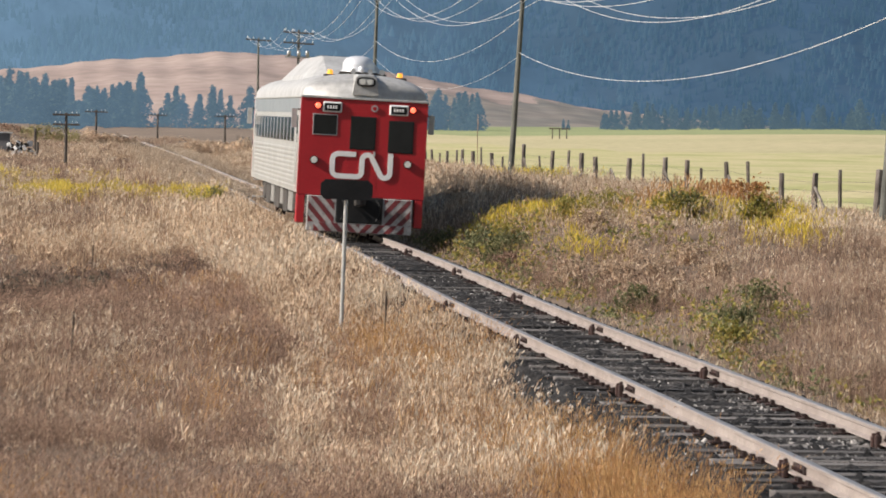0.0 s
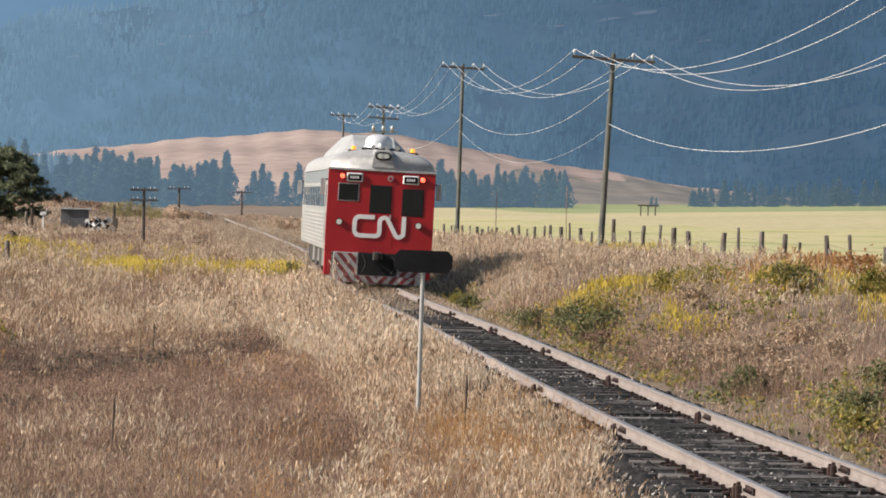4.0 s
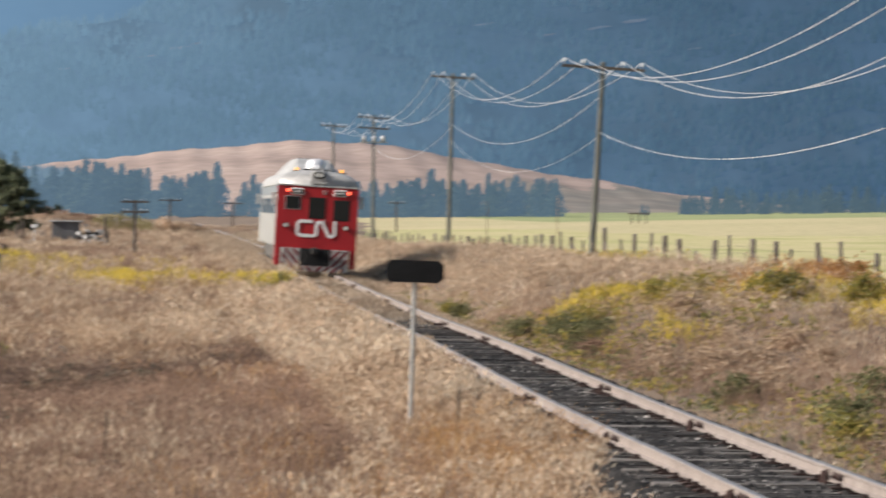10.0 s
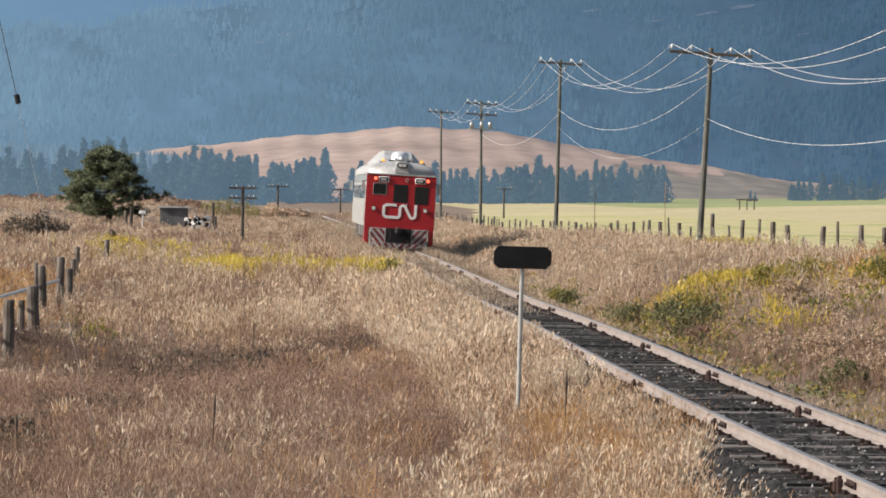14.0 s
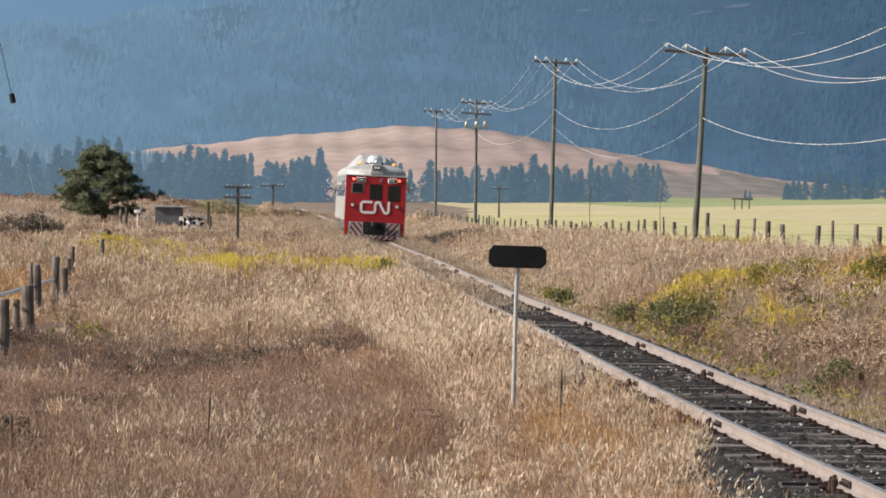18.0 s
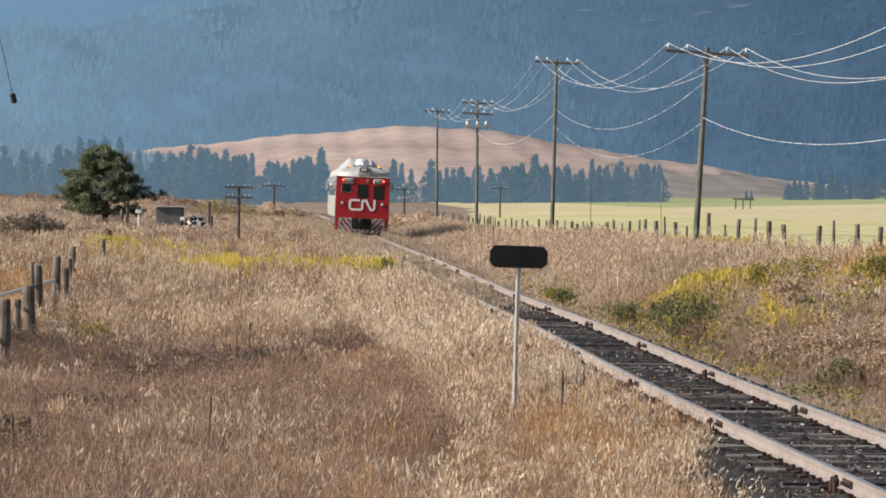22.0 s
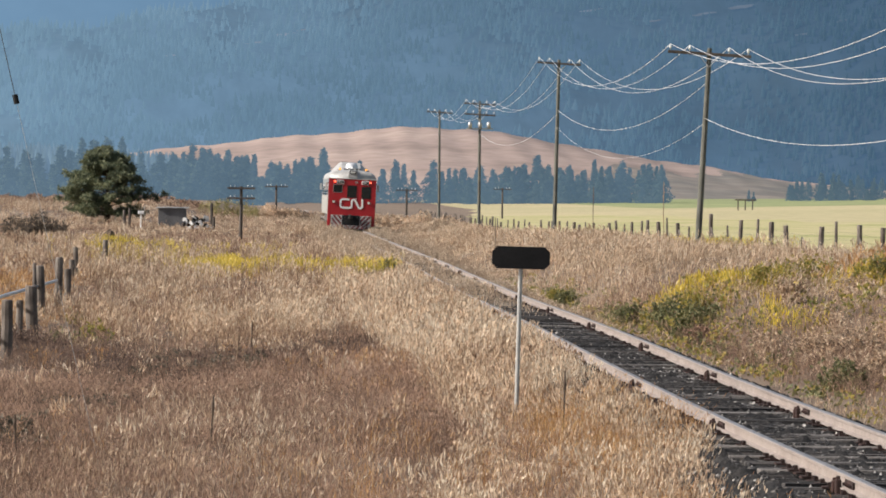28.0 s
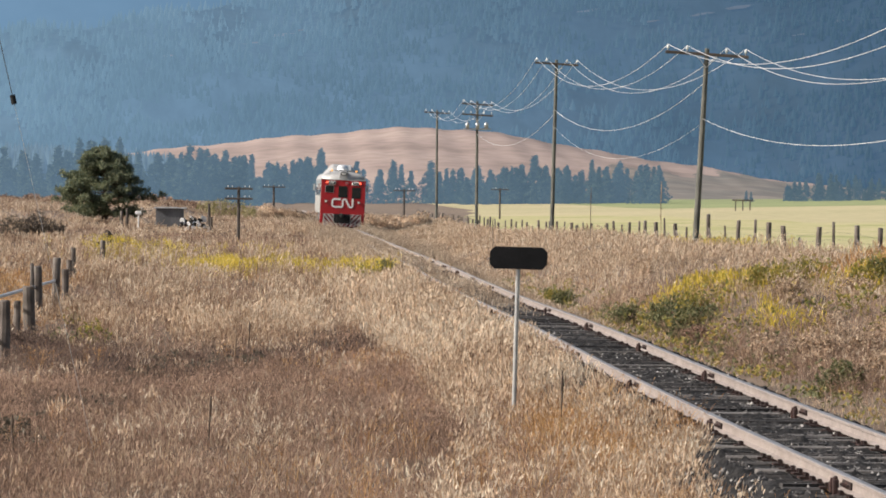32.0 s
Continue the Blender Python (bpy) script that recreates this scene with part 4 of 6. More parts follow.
    part("dome_skirt", rod((-0.06, 2.2, 3.88), (-0.06, 2.2, 4.0), 0.50, 0.47, 20), M_UNDER, car, "dark dome base")
    ball = bmesh.new()
    bmesh.ops.create_uvsphere(ball, u_segments=12, v_segments=8, radius=0.085, matrix=Matrix.Translation((-0.02, 1.55, 4.06)))
    part("aerial_ball", ball, M_DOME, car, "small white ball", True)
    part("aerial_stem", rod((-0.02, 1.55, 3.86), (-0.02, 1.55, 4.0), 0.03, seg=8), M_GALV, car)
    for x in (-0.28, 0.13, 0.42):
        part("horn", rod((x, 0.7, 4.0), (x, 1.15, 4.02), 0.07, 0.025, 10), M_GALV, car, "grey air horn")
    part("horn_bar", box(-0.6, 0.55, 1.0, 1.06, 3.92, 3.97, 0.01), M_UNDER, car)
    for x in (-0.83, 0.88):
        bk = part("beacon_base", box(x - 0.16, x + 0.16, 0.8, 1.1, 3.74, 3.90, 0.02), M_UNDER, car, "grey beacon mount")
        part("beacon", rod((x, 0.97, 3.89), (x, 0.97, 4.01), 0.075, 0.06, 12), M_AMBER, bk, "lit amber beacon")
    # raised radiator housing in the middle of the roof
    bl = []
    for y, k in ((5.5, 0.03), (7.6, 0.62), (8.6, 0.70), (17.0, 0.70), (18.2, 0.6), (20.2, 0.03)):
        zc = ZT + 0.52
        bl.append([(-1.25, y, ZT + 0.12), (-1.12, y, ZT + 0.3 + 0.42 * k), (-0.62, y, zc + 0.86 * k), (0.62, y, zc + 0.86 * k), (1.12, y, ZT + 0.3 + 0.42 * k), (1.25, y, ZT + 0.12)])
    hump = part("radiator_housing", loft(bmesh.new(), bl), M_ROOF, car, "raised silver radiator housing on the roof")
    for y in (9.2, 12.2, 15.2):
        part("grille", box(-0.6, 0.6, y, y + 1.6, ZT + 1.1, ZT + 1.14, 0.01), M_UNDER, hump, "dark radiator grille")
    # sides: grey band, windows, flutes, door, mirror, skirts
    for s in (-1, 1):
        def slab(nm, y0, y1, z0, z1, m, t, parent=car, label="", bev=0.006):
            a, b_ = s * (W - 0.01), s * (W + t)
            return part(nm, box(min(a, b_), max(a, b_), y0, y1, z0, z1, bev), m, parent, label)
        slab("letter_band", 0.9, L - 0.9, 2.92, 3.28, M_BAND, 0.006, label="grey upper band")
        slab("drip_rail", 0.15, L - 0.15, ZT - 0.03, ZT + 0.01, M_STEEL, 0.03)
        for k in range(9):
            z = 1.05 + 0.115 * k
            slab("flute", 0.9, L - 0.9, z, z + 0.075, M_STEEL, 0.022, bev=0.012)
        for k in range(12):
            y0 = 2.6 + 1.78 * k
            w = slab("window", y0, y0 + 1.5, 2.14, 2.86, M_STEEL, 0.012, label="side window in a steel frame")
            slab("pane", y0 + 0.08, y0 + 1.42, 2.2, 2.8, M_GLASS, 0.016, w, "dark glass", 0.0)
        for y0 in (1.0, L - 1.85):
            d = slab("side_door", y0, y0 + 0.8, 1.15, 3.0, M_STEEL, 0.008, label="steel side door")
            slab("pane", y0 + 0.15, y0 + 0.65, 2.2, 2.85, M_GLASS, 0.014, d, "dark glass", 0.0)
            part("hand_rail", rod((s * (W + 0.05), y0 - 0.1, 1.2), (s * (W + 0.05), y0 - 0.1, 2.4), 0.018, seg=6), M_GALV, d)
        for y0 in (0.45, L - 0.45):
            mr = part("mirror_arm", rod((s * W, y0, 3.0), (s * (W + 0.2), y0, 3.0), 0.02, seg=6), M_BLACK, car)
            part("mirror", box(s * (W + 0.15) - 0.07, s * (W + 0.15) + 0.07, y0 - 0.03, y0 + 0.03, 2.55, 3.02, 0.01), M_GALV, mr, "pale rectangular mirror")
        for y0, y1, z0, z1 in ((4.6, 6.4, 0.42, 0.98), (6.9, 8.9, 0.35, 0.98), (9.3, 10.6, 0.5, 0.98), (11.2, 13.6, 0.36, 0.98), (14.1, 15.6, 0.46, 0.98), (16.2, 18.4, 0.38, 0.98), (18.8, 20.2, 0.5, 0.98)):
            a, b_ = s * (W - 0.55), s * (W - 0.12)
            part("equipment_box", box(min(a, b_), max(a, b_), y0, y1, z0, z1, 0.03), M_DULLBOX if y0 in (4.6, 9.3, 14.1) else M_UNDER, car, "pale grimy equipment box under the floor" if y0 in (4.6, 9.3, 14.1) else "dark equipment box under the floor")
        for y0 in (0.75, L - 1.3):
            for k in range(3):
                part("step", box(s * (W - 0.2) - 0.16, s * (W - 0.2) + 0.16, y0 + 0.1, y0 + 0.7, 0.4 + 0.25 * k, 0.43 + 0.25 * k, 0.006), M_GALV, car)
    part("underframe", box(-1.2, 1.2, 0.6, L - 0.6, 0.75, 1.0), M_UNDER, car, "grimy dark underframe")
    # bogies and turning wheelsets
    axles = []
    for yb in (3.0, L - 3.0):
        bg = part("bogie", box(-1.12, -0.98, yb - 1.75, yb + 1.75, 0.38, 0.62, 0.05), M_UNDER, car, "dark iron bogie")
        part("side_frame", box(0.98, 1.12, yb - 1.75, yb + 1.75, 0.38, 0.62, 0.05), M_UNDER, bg)
        part("bolster", box(-1.0, 1.0, yb - 0.25, yb + 0.25, 0.45, 0.75, 0.04), M_UNDER, bg)
        for s in (-1, 1):
            for d in (-1.295, 1.295):
                part("axle_box", box(s * 1.06 - 0.12, s * 1.06 + 0.12, yb + d - 0.15, yb + d + 0.15, 0.3, 0.58, 0.03), M_UNDER, bg)
            part("spring", rod((s * 1.05, yb - 0.3, 0.42), (s * 1.05, yb - 0.3, 0.75), 0.1, seg=10), M_UNDER, bg)
            part("spring", rod((s * 1.05, yb + 0.3, 0.42), (s * 1.05, yb + 0.3, 0.75), 0.1, seg=10), M_UNDER, bg)
        for d in (-1.295, 1.295):
            b = bmesh.new()
            bm_rod(b, (-1.0, 0, 0), (1.0, 0, 0), 0.08, seg=10)
            for s in (-1, 1):
                bm_rod(b, (s * 0.69, 0, 0), (s * 0.82, 0, 0), 0.42, seg=24)
                bm_rod(b, (s * 0.665, 0, 0), (s * 0.695, 0, 0), 0.445, seg=24)
            ws = part("wheelset", b, M_IRON, car, "rusty steel wheels on an axle")
            ws.location = (0, yb + d, 0.42)
            axles.append(ws)
    return car, axles


car, axles = railcar()


# ---- trees, shed and clutter across the field ----
def tufts(P, n, length, width, rng, up=0.3):
    """Sprays of n thin leaves at each point."""
    k = len(P)
    d = rng.normal(0, 1, (k, n, 3))
    d[..., 2] += up
    d /= np.linalg.norm(d, axis=-1, keepdims=True)
    s = np.cross(d, rng.normal(0, 1, (k, n, 3)))
    s /= np.linalg.norm(s, axis=-1, keepdims=True) + 1e-9
    ln = length * rng.uniform(0.6, 1.3, (k, n, 1))
    w = width * rng.uniform(0.7, 1.3, (k, n, 1))
    base = P[:, None] + rng.normal(0, 0.12, (k, n, 3)) * length
    co = np.stack([base - d * ln * 0.2, base + d * ln * 0.4 + s * w, base + d * ln, base + d * ln * 0.4 - s * w], 2).reshape(-1, 3)
    i = np.arange(k * n)[:, None] * 4
    return co, np.concatenate([i + np.array([[0, 1, 2]]), i + np.array([[0, 2, 3]])])


def pine(x, y, z):
    rng = np.random.default_rng(21)
    root = tagged(new("pine_tree"), "broad dark green pine standing alone in dry grass", "tree")
    root.location = (x, y, z)
    bm = bmesh.new()
    lathe(bm, [(0.3, -0.3), (0.24, 0.4), (0.18, 2.0), (0.1, 4.0), (0.03, 5.5)], 10)
    part("trunk", bm, M_BARK, root)
    hs, rs = [0.0, 0.12, 0.25, 0.45, 0.65, 0.85, 1.0], [1.8, 2.8, 3.2, 3.0, 2.4, 1.6, 0.5]
    pts, limbs = [], bmesh.new()
    for i in range(150):
        h = rng.uniform(0.02, 1.0) ** 0.9
        a = rng.uniform(0, 2 * np.pi)
        lobe = 1 + 0.22 * np.sin(a * 2 + 7 * h) + 0.15 * np.sin(a * 5 + 3 * h)
        r = np.interp(h, hs, rs) * lobe * rng.uniform(0.72, 1.08)
        p0 = np.array([0, 0, 0.25 + h * 5.3])
        p1 = p0 + np.array([np.cos(a) * r, np.sin(a) * r, 0.22 * r * rng.uniform(0.2, 1.4) - 0.15])
        if r > 0.8:
            bm_rod(limbs, p0, p0 + (p1 - p0) * 0.9, 0.05, 0.012, 5)
        for s in (0.5, 0.78, 1.0):
            q = p0 + (p1 - p0) * s + np.array([0, 0, 0.1 * np.sin(s * 3)])
            pts += [q + rng.normal(0, 1, 3) * (0.19, 0.19, 0.11) for _ in range(20)]
    part("limb_frame", limbs, M_BARK, root)
    co, tris = tufts(np.array(pts), 7, 0.24, 0.026, rng, 0.5)
    crown = new("crown", tri_mesh("crown", co, tris, M_NEEDLE))
    crown.parent = root


pine(-11.1, 352, 0.1)


def conifer_mesh(rng):
    """A fir one metre high: drooping sprays on uneven limbs, with gaps between them."""
    pts, ph = [], rng.uniform(0, 6)
    bulk, sharp = rng.uniform(0.21, 0.31), rng.uniform(0.8, 1.25)
    for i in range(110):
        f = rng.uniform(0.0, 1.0) ** 0.85
        a = rng.uniform(0, 6.283)
        r = bulk * (1.02 - f) ** sharp * rng.uniform(0.55, 1.2) * (1 + 0.25 * np.sin(a * 2 + ph + 4 * f))
        for q in np.linspace(0.3, 1.0, 4):
            pts.append((r * q * np.cos(a), r * q * np.sin(a), 0.04 + 0.93 * f - 0.07 * q * q + rng.normal(0, 0.006)))
    pts += [(0, 0, 0.9 + 0.012 * q) for q in range(8)]
    co, tris = tufts(np.array(pts), 3, 0.05, 0.014, rng, -0.25)
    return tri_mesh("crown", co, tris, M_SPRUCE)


crng = np.random.default_rng(33)
crowns = [conifer_mesh(crng) for _ in range(6)]
# trunks take the crowns' painted haze glow
tb = bmesh.new()
bm_rod(tb, (0, 0, -0.05), (0, 0, 0.5), 0.016, 0.008, 6)
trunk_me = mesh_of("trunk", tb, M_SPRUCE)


def conifer(x, y, z, h, fat):
    root = tagged(new("conifer"), "tall hazy blue-green conifer at the far field's edge", "tree", group="distant conifers")
    root.matrix_basis = Matrix.Translation((x, y, z)) @ Matrix.Diagonal((h * fat, h * fat, h, 1)) @ pose(0, 0, 0, 0, 0, crng.uniform(0, 360))
    for nm, me in (("trunk", trunk_me), ("crown", crowns[crng.integers(6)])):
        o = new(nm, me)
        o.parent = root


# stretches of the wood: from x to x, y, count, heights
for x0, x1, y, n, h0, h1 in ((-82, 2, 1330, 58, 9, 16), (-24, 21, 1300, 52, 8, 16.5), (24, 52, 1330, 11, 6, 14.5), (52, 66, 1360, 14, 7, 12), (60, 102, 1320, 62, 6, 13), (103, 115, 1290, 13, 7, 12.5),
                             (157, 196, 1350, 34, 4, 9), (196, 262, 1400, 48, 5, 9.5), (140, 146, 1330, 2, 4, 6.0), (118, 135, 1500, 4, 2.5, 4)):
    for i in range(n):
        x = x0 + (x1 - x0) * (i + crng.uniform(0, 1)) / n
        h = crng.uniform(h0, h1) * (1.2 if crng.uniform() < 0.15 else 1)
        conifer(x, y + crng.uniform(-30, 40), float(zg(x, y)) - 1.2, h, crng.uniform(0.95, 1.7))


def wood():
    rng = np.random.default_rng(9)
    n = 2600
    x = rng.uniform(-200, 22, n)
    y = rng.uniform(1560, 1900, n)
    h = rng.uniform(11, 19, n) * (1 - 0.55 * sm(-44, 16, x)) + 3 * sm(-20, -90, x)
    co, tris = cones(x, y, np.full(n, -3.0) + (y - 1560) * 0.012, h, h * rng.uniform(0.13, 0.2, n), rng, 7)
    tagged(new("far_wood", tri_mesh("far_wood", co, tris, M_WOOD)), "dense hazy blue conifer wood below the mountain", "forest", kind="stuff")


wood()


def shed():
    root = tagged(new("shed"), "small grey weathered shed with a flat pale-edged roof", "shed")
    root.location = (-5.85, 336, 0)
    z0 = float(zg(-5.85, 336)) - 0.3
    for nm, b in (("front_wall", (-1.0, 1.0, -1.2, -1.1, z0, 1.33)), ("back_wall", (-1.0, 1.0, 1.1, 1.2, z0, 1.28)), ("side_wall", (-1.0, -0.9, -1.1, 1.1, z0, 1.3)), ("side_wall", (0.9, 1.0, -1.1, 1.1, z0, 1.3))):
        part(nm, box(*b, 0.01), M_HUT, root)
    part("roof", box(-1.15, 1.2, -1.4, 1.4, 1.33, 1.42, 0.02), M_TIN, root, "flat roof with a pale tin edge")
    for k in range(8):
        part("board", box(-0.98 + 0.25 * k, -0.76 + 0.25 * k, -1.22, -1.2, z0, 1.3, 0.004), M_HUT, root)


shed()


def clutter():
    rng = random.Random(3)
    heap = tagged(new("scrap_heap"), "heap of pale and dark scrap metal beside the shed", "scrap")
    for k in range(64):
        w, h = rng.uniform(0.1, 0.42), rng.uniform(0.08, 0.32)
        o = part("scrap_piece", box(-w / 2, w / 2, -0.04, 0.04, -h / 2, h / 2, 0.01), rng.choice((M_TIN, M_TIN, M_WHITE, M_WHITE, M_UNDER, M_BLACK, M_BLACK, M_IRON)), heap)
        x = -4.95 + 2.15 * k / 64 + rng.uniform(-0.1, 0.1)
        o.matrix_basis = pose(x, 330 + rng.uniform(-1, 1), -0.25 + rng.uniform(0.0, 1.2) * (0.75 + 0.25 * math.sin(k * 0.3)), rng.uniform(-30, 30), rng.uniform(-60, 60), rng.uniform(-40, 40))
    for x, y, z1, m, label in ((-2.95, 330, 1.75, M_DARKPOLE, "dark old gate post"), (-9.2, 330, 1.15, M_POST, "grey gate post in tall grass"), (-8.8, 330, 1.35, M_DARKPOLE, "dark old gate post"), (-2.75, 326, 0.8, M_DARKPOLE, "dark old gate post")):
        zb = float(zg(x, y))
        p = tagged(new("gate_post", mesh_of("gate_post", rod((0, 0, -0.4), (0, 0, z1 - zb), 0.12, 0.1, 9), m)), label, "post")
        p.location = (x, y, zb)
    st = tagged(new("stump"), "dark broken tree stump in the grass", "stump")
    bm = bmesh.new()
    lathe(bm, [(0.3, -0.3), (0.26, 0.3), (0.24, 0.85), (0.16, 0.95), (0.05, 0.9)], 9)
    for v in bm.verts:
        v.co += Vector((rng.uniform(-0.05, 0.05), rng.uniform(-0.05, 0.05), rng.uniform(-0.08, 0.08)))
    part("stem", bm, M_BARK, st)
    part("side_stem", rod((-0.35, 0, -0.3), (-0.42, 0, 0.45), 0.2, 0.14, 8), M_BARK, st)
    st.location = (-6.65, 215, -0.25)
    mb = tagged(new("mailbox"), "white box on a thin post near the shed", "mailbox")
    mb.location = (-7.95, 328, 0.2)
    part("post", rod((0, 0, -0.4), (0, 0, 0.75), 0.05, seg=7), M_WHITE, mb)
    part("box", box(-0.22, 0.22, -0.12, 0.12, 0.7, 0.95, 0.04), M_WHITE, mb, "white box")
    part("flag", box(0.22, 0.25, -0.05, 0.05, 0.95, 1.25, 0.01), M_WHITE, mb)
    # feeding rack in the far field
    rk = tagged(new("field_gate"), "low dark timber frame standing in the far meadow", "gate")
    rk.location = (88, 820, 0.9)
    for x in (-1.3, 0, 1.3):
        part("post", rod((x, 0, -0.6), (x, 0, 1.4), 0.12, seg=6), M_DARKPOLE, rk)
    part("rail", box(-1.9, 1.9, -0.1, 0.1, 1.2, 1.45, 0.02), M_DARKPOLE, rk)


clutter()


# ---- grasses and weeds ----
def patchy(x, y, s=1.0, k=0.0):
    """Smooth chance between 0 and 1 over the ground."""
    v = (np.sin(x * 0.9 * s + 1.7 * np.sin(y * 0.07 * s + k)) + np.sin(y * 0.16 * s + 1.1 * np.sin(x * 0.6 * s) + 2 * k)
         + 0.6 * np.sin(x * 2.3 * s + y * 0.31 * s + k) + 0.5 * np.sin(y * 0.55 * s - x * 1.1 * s + 3 * k))
    return np.clip(0.5 + v / 5.2, 0, 1)


def stalks(name, x, y, h, w, head_len, head_w, material, label, category, rng, lean=0.16, heads=1, out=None, head_material=None):
    """Grass stalks: each a thin bent blade and, at its top, a few seed heads; joined."""
    n = len(x)
    z = zg(x, y)
    u = x - xr(y)
    bed = zr(y) - 0.25 - 0.42 * np.clip(np.abs(u) - 1.35, 0, 3)
    z = np.where(np.abs(u) < 2.3, np.maximum(z, bed), z) - 0.02
    a = rng.uniform(0, 6.283, n)
    s = np.stack([np.cos(a), np.sin(a) * 0.4, np.zeros(n)], -1) * w[:, None] / 2
    b = np.stack([x, y, z], -1)
    ld = rng.normal(0, lean, (n, 2)) + np.array([0.05, -0.02])
    if out is not None:
        ld = ld + out
    mid = b + np.stack([ld[:, 0] * h * 0.35, ld[:, 1] * h * 0.35, h * 0.55], -1)
    tip = b + np.stack([ld[:, 0] * h, ld[:, 1] * h, h], -1)
    V = [b - s, b + s, mid - s * 0.8, mid + s * 0.8, tip]
    T = [[0, 1, 3], [0, 3, 2], [2, 3, 4]]
    for j in range(heads):
        f = (1.0 - 0.34 * rng.uniform(0, 1, n) * (j > 0))[:, None]
        q = mid + (tip - mid) * f + rng.normal(0, 0.55, (n, 3)) * head_len[:, None] * (j > 0)
        d = np.stack([ld[:, 0] + rng.normal(0, 0.26, n), rng.normal(0, 0.2, n), np.ones(n)], -1)
        d = d / np.linalg.norm(d, axis=1, keepdims=True) * head_len[:, None] * rng.uniform(0.9, 2.1, (n, 1))
        a2 = rng.uniform(0, 6.283, n)
        e = np.stack([np.cos(a2), 0.5 * np.sin(a2), 0.5 * np.sin(a2)], -1) * head_w[:, None] * 0.25
        k = len(V)
        V += [q - d * 0.6, q - d * 0.1 + e, q + d * 0.4, q - d * 0.1 - e]
        T += [[k, k + 1, k + 2], [k, k + 2, k + 3]]
    co = np.stack(V, 1).reshape(-1, 3)
    i = np.arange(n)[:, None, None] * len(V)
    tris = (i + np.array(T)[None]).reshape(-1, 3)
    me = tri_mesh(name, co, tris, material)
    if head_material:
        me.materials.append(head_material)
        me.polygons.foreach_set("material_index", np.tile([0] * 3 + [1] * (len(T) - 3), n).astype(np.int32))
    return tagged(new(name, me), label, category, kind="stuff")


def tussocks(x, y, k, r, rng):
    """Splits each place into k stalks that lean outwards from its middle; the last is each tussock's own chance."""
    n = len(x)
    a, d = rng.uniform(0, 6.283, (n, k)), rng.uniform(0, 1, (n, k)) ** 0.7
    rr = r[:, None] * d
    out = np.stack([np.cos(a) * d, np.sin(a) * d], -1) * 0.28
    own = np.repeat(rng.uniform(0, 1, n), k)
    return (x[:, None] + rr * np.cos(a)).ravel(), (y[:, None] + rr * np.sin(a)).ravel(), out.reshape(-1, 2), own


def leafy(name, spots, n, length, width, material, label, category, seed, stems=True):
    """Leafy clumps (x, y, radius, height), joined."""
    rng = np.random.default_rng(seed)
    pts = []
    for x, y, r, h in spots:
        k = max(6, int(n * r * r * h / 0.3))
        p = rng.normal(0, 1, (k, 3))
        p /= np.linalg.norm(p, axis=1, keepdims=True)
        p *= rng.uniform(0.35, 1.0, (k, 1)) ** 0.5
        z0 = float(zg(x, y))
        pts.append(np.stack([x + p[:, 0] * r, y + p[:, 1] * r, z0 + h * 0.5 + p[:, 2] * h * 0.5 + 0.1 * h * rng.normal(0, 1, k)], -1))
    co, tris = tufts(np.concatenate(pts), 5, length, width, rng, 0.6)
    return tagged(new(name, tri_mesh(name, co, tris, material)), label, category, kind="stuff")


def spread(rng, n, y0, y1, power, left):
    """Places on one side of the line, thinning out with distance, within what the lens sweeps."""
    y = y0 + (y1 - y0) * rng.uniform(0, 1, n) ** power
    lo = np.where(left, -0.064 * y - 0.6, xr(y) + 1.6)
    hi = np.where(left, xr(y) - 1.75 + 0.65 * sm(44, 62, y), np.minimum(0.188 * y + 0.8, 25.5))
    x = lo + (hi - lo) * rng.uniform(0, 1, n)
    return x[hi > lo], y[hi > lo]


g = np.random.default_rng(101)

# the left field: pale tall bands, a brown twiggy hollow before them, rust low beside the line
def trough(x, y):
    """A curved dip where darker weeds stand."""
    mid = 85 + 2.6 * np.abs(x + 1.6) ** 1.2
    v = np.exp(-((y - mid) / np.where(y < mid, 8, 6.5)) ** 2) * sm(5.6, 3.4, x)
    return np.maximum(v, 0.9 * np.exp(-((y - 69) / 3) ** 2 - ((x + 2.7) / 0.9) ** 2))


def hollow(x, y):
    """Where the brown twiggy weeds crowd out the grass: the trough, and patches round it."""
    v = trough(x, y)
    v = np.maximum(v, 0.8 * np.exp(-((y - 61) / 10) ** 2) * sm(0.6, -1.8, x))
    v = np.maximum(v, 0.5 * np.exp(-((y - 150) / 12) ** 2) * np.exp(-((x - 1.2) / 2.6) ** 2))
    v = np.maximum(v, (0.62 - 0.3 * sm(60, 50, y)) * sm(100, 88, y) * sm(4.4, 2.6, x - 0.02 * (y - 60)))
    return np.clip(v + 0.6 * (patchy(x, y, 0.8, 2.1) - 0.5), 0, 1)


x, y = spread(g, 21000, 29, 425, 1.45, True)
tall = patchy(x, y, 1.0, 0.4)
keep = g.uniform(0, 1, len(x)) < (0.15 + 1.0 * tall) * (0.35 + 0.8 * sm(0.34, 0.66, patchy(x, y, 2.1, 5.1))) * (1 - 0.93 * hollow(x, y))
x, y = x[keep], y[keep]
x, y, out, own = tussocks(x, y, 8, 0.10 + 0.001 * y, g)
keep = x - xr(y) < -1.7 - 0.25 * g.uniform(0, 1, len(x)) + 0.72 * sm(44, 62, y)
x, y, out, own = x[keep], y[keep], out[keep], own[keep]
tall = patchy(x, y, 1.0, 0.4)
far = np.clip(y / 75, 0.7, 3.2)
clump = sm(0.34, 0.66, patchy(x, y, 2.1, 5.1))
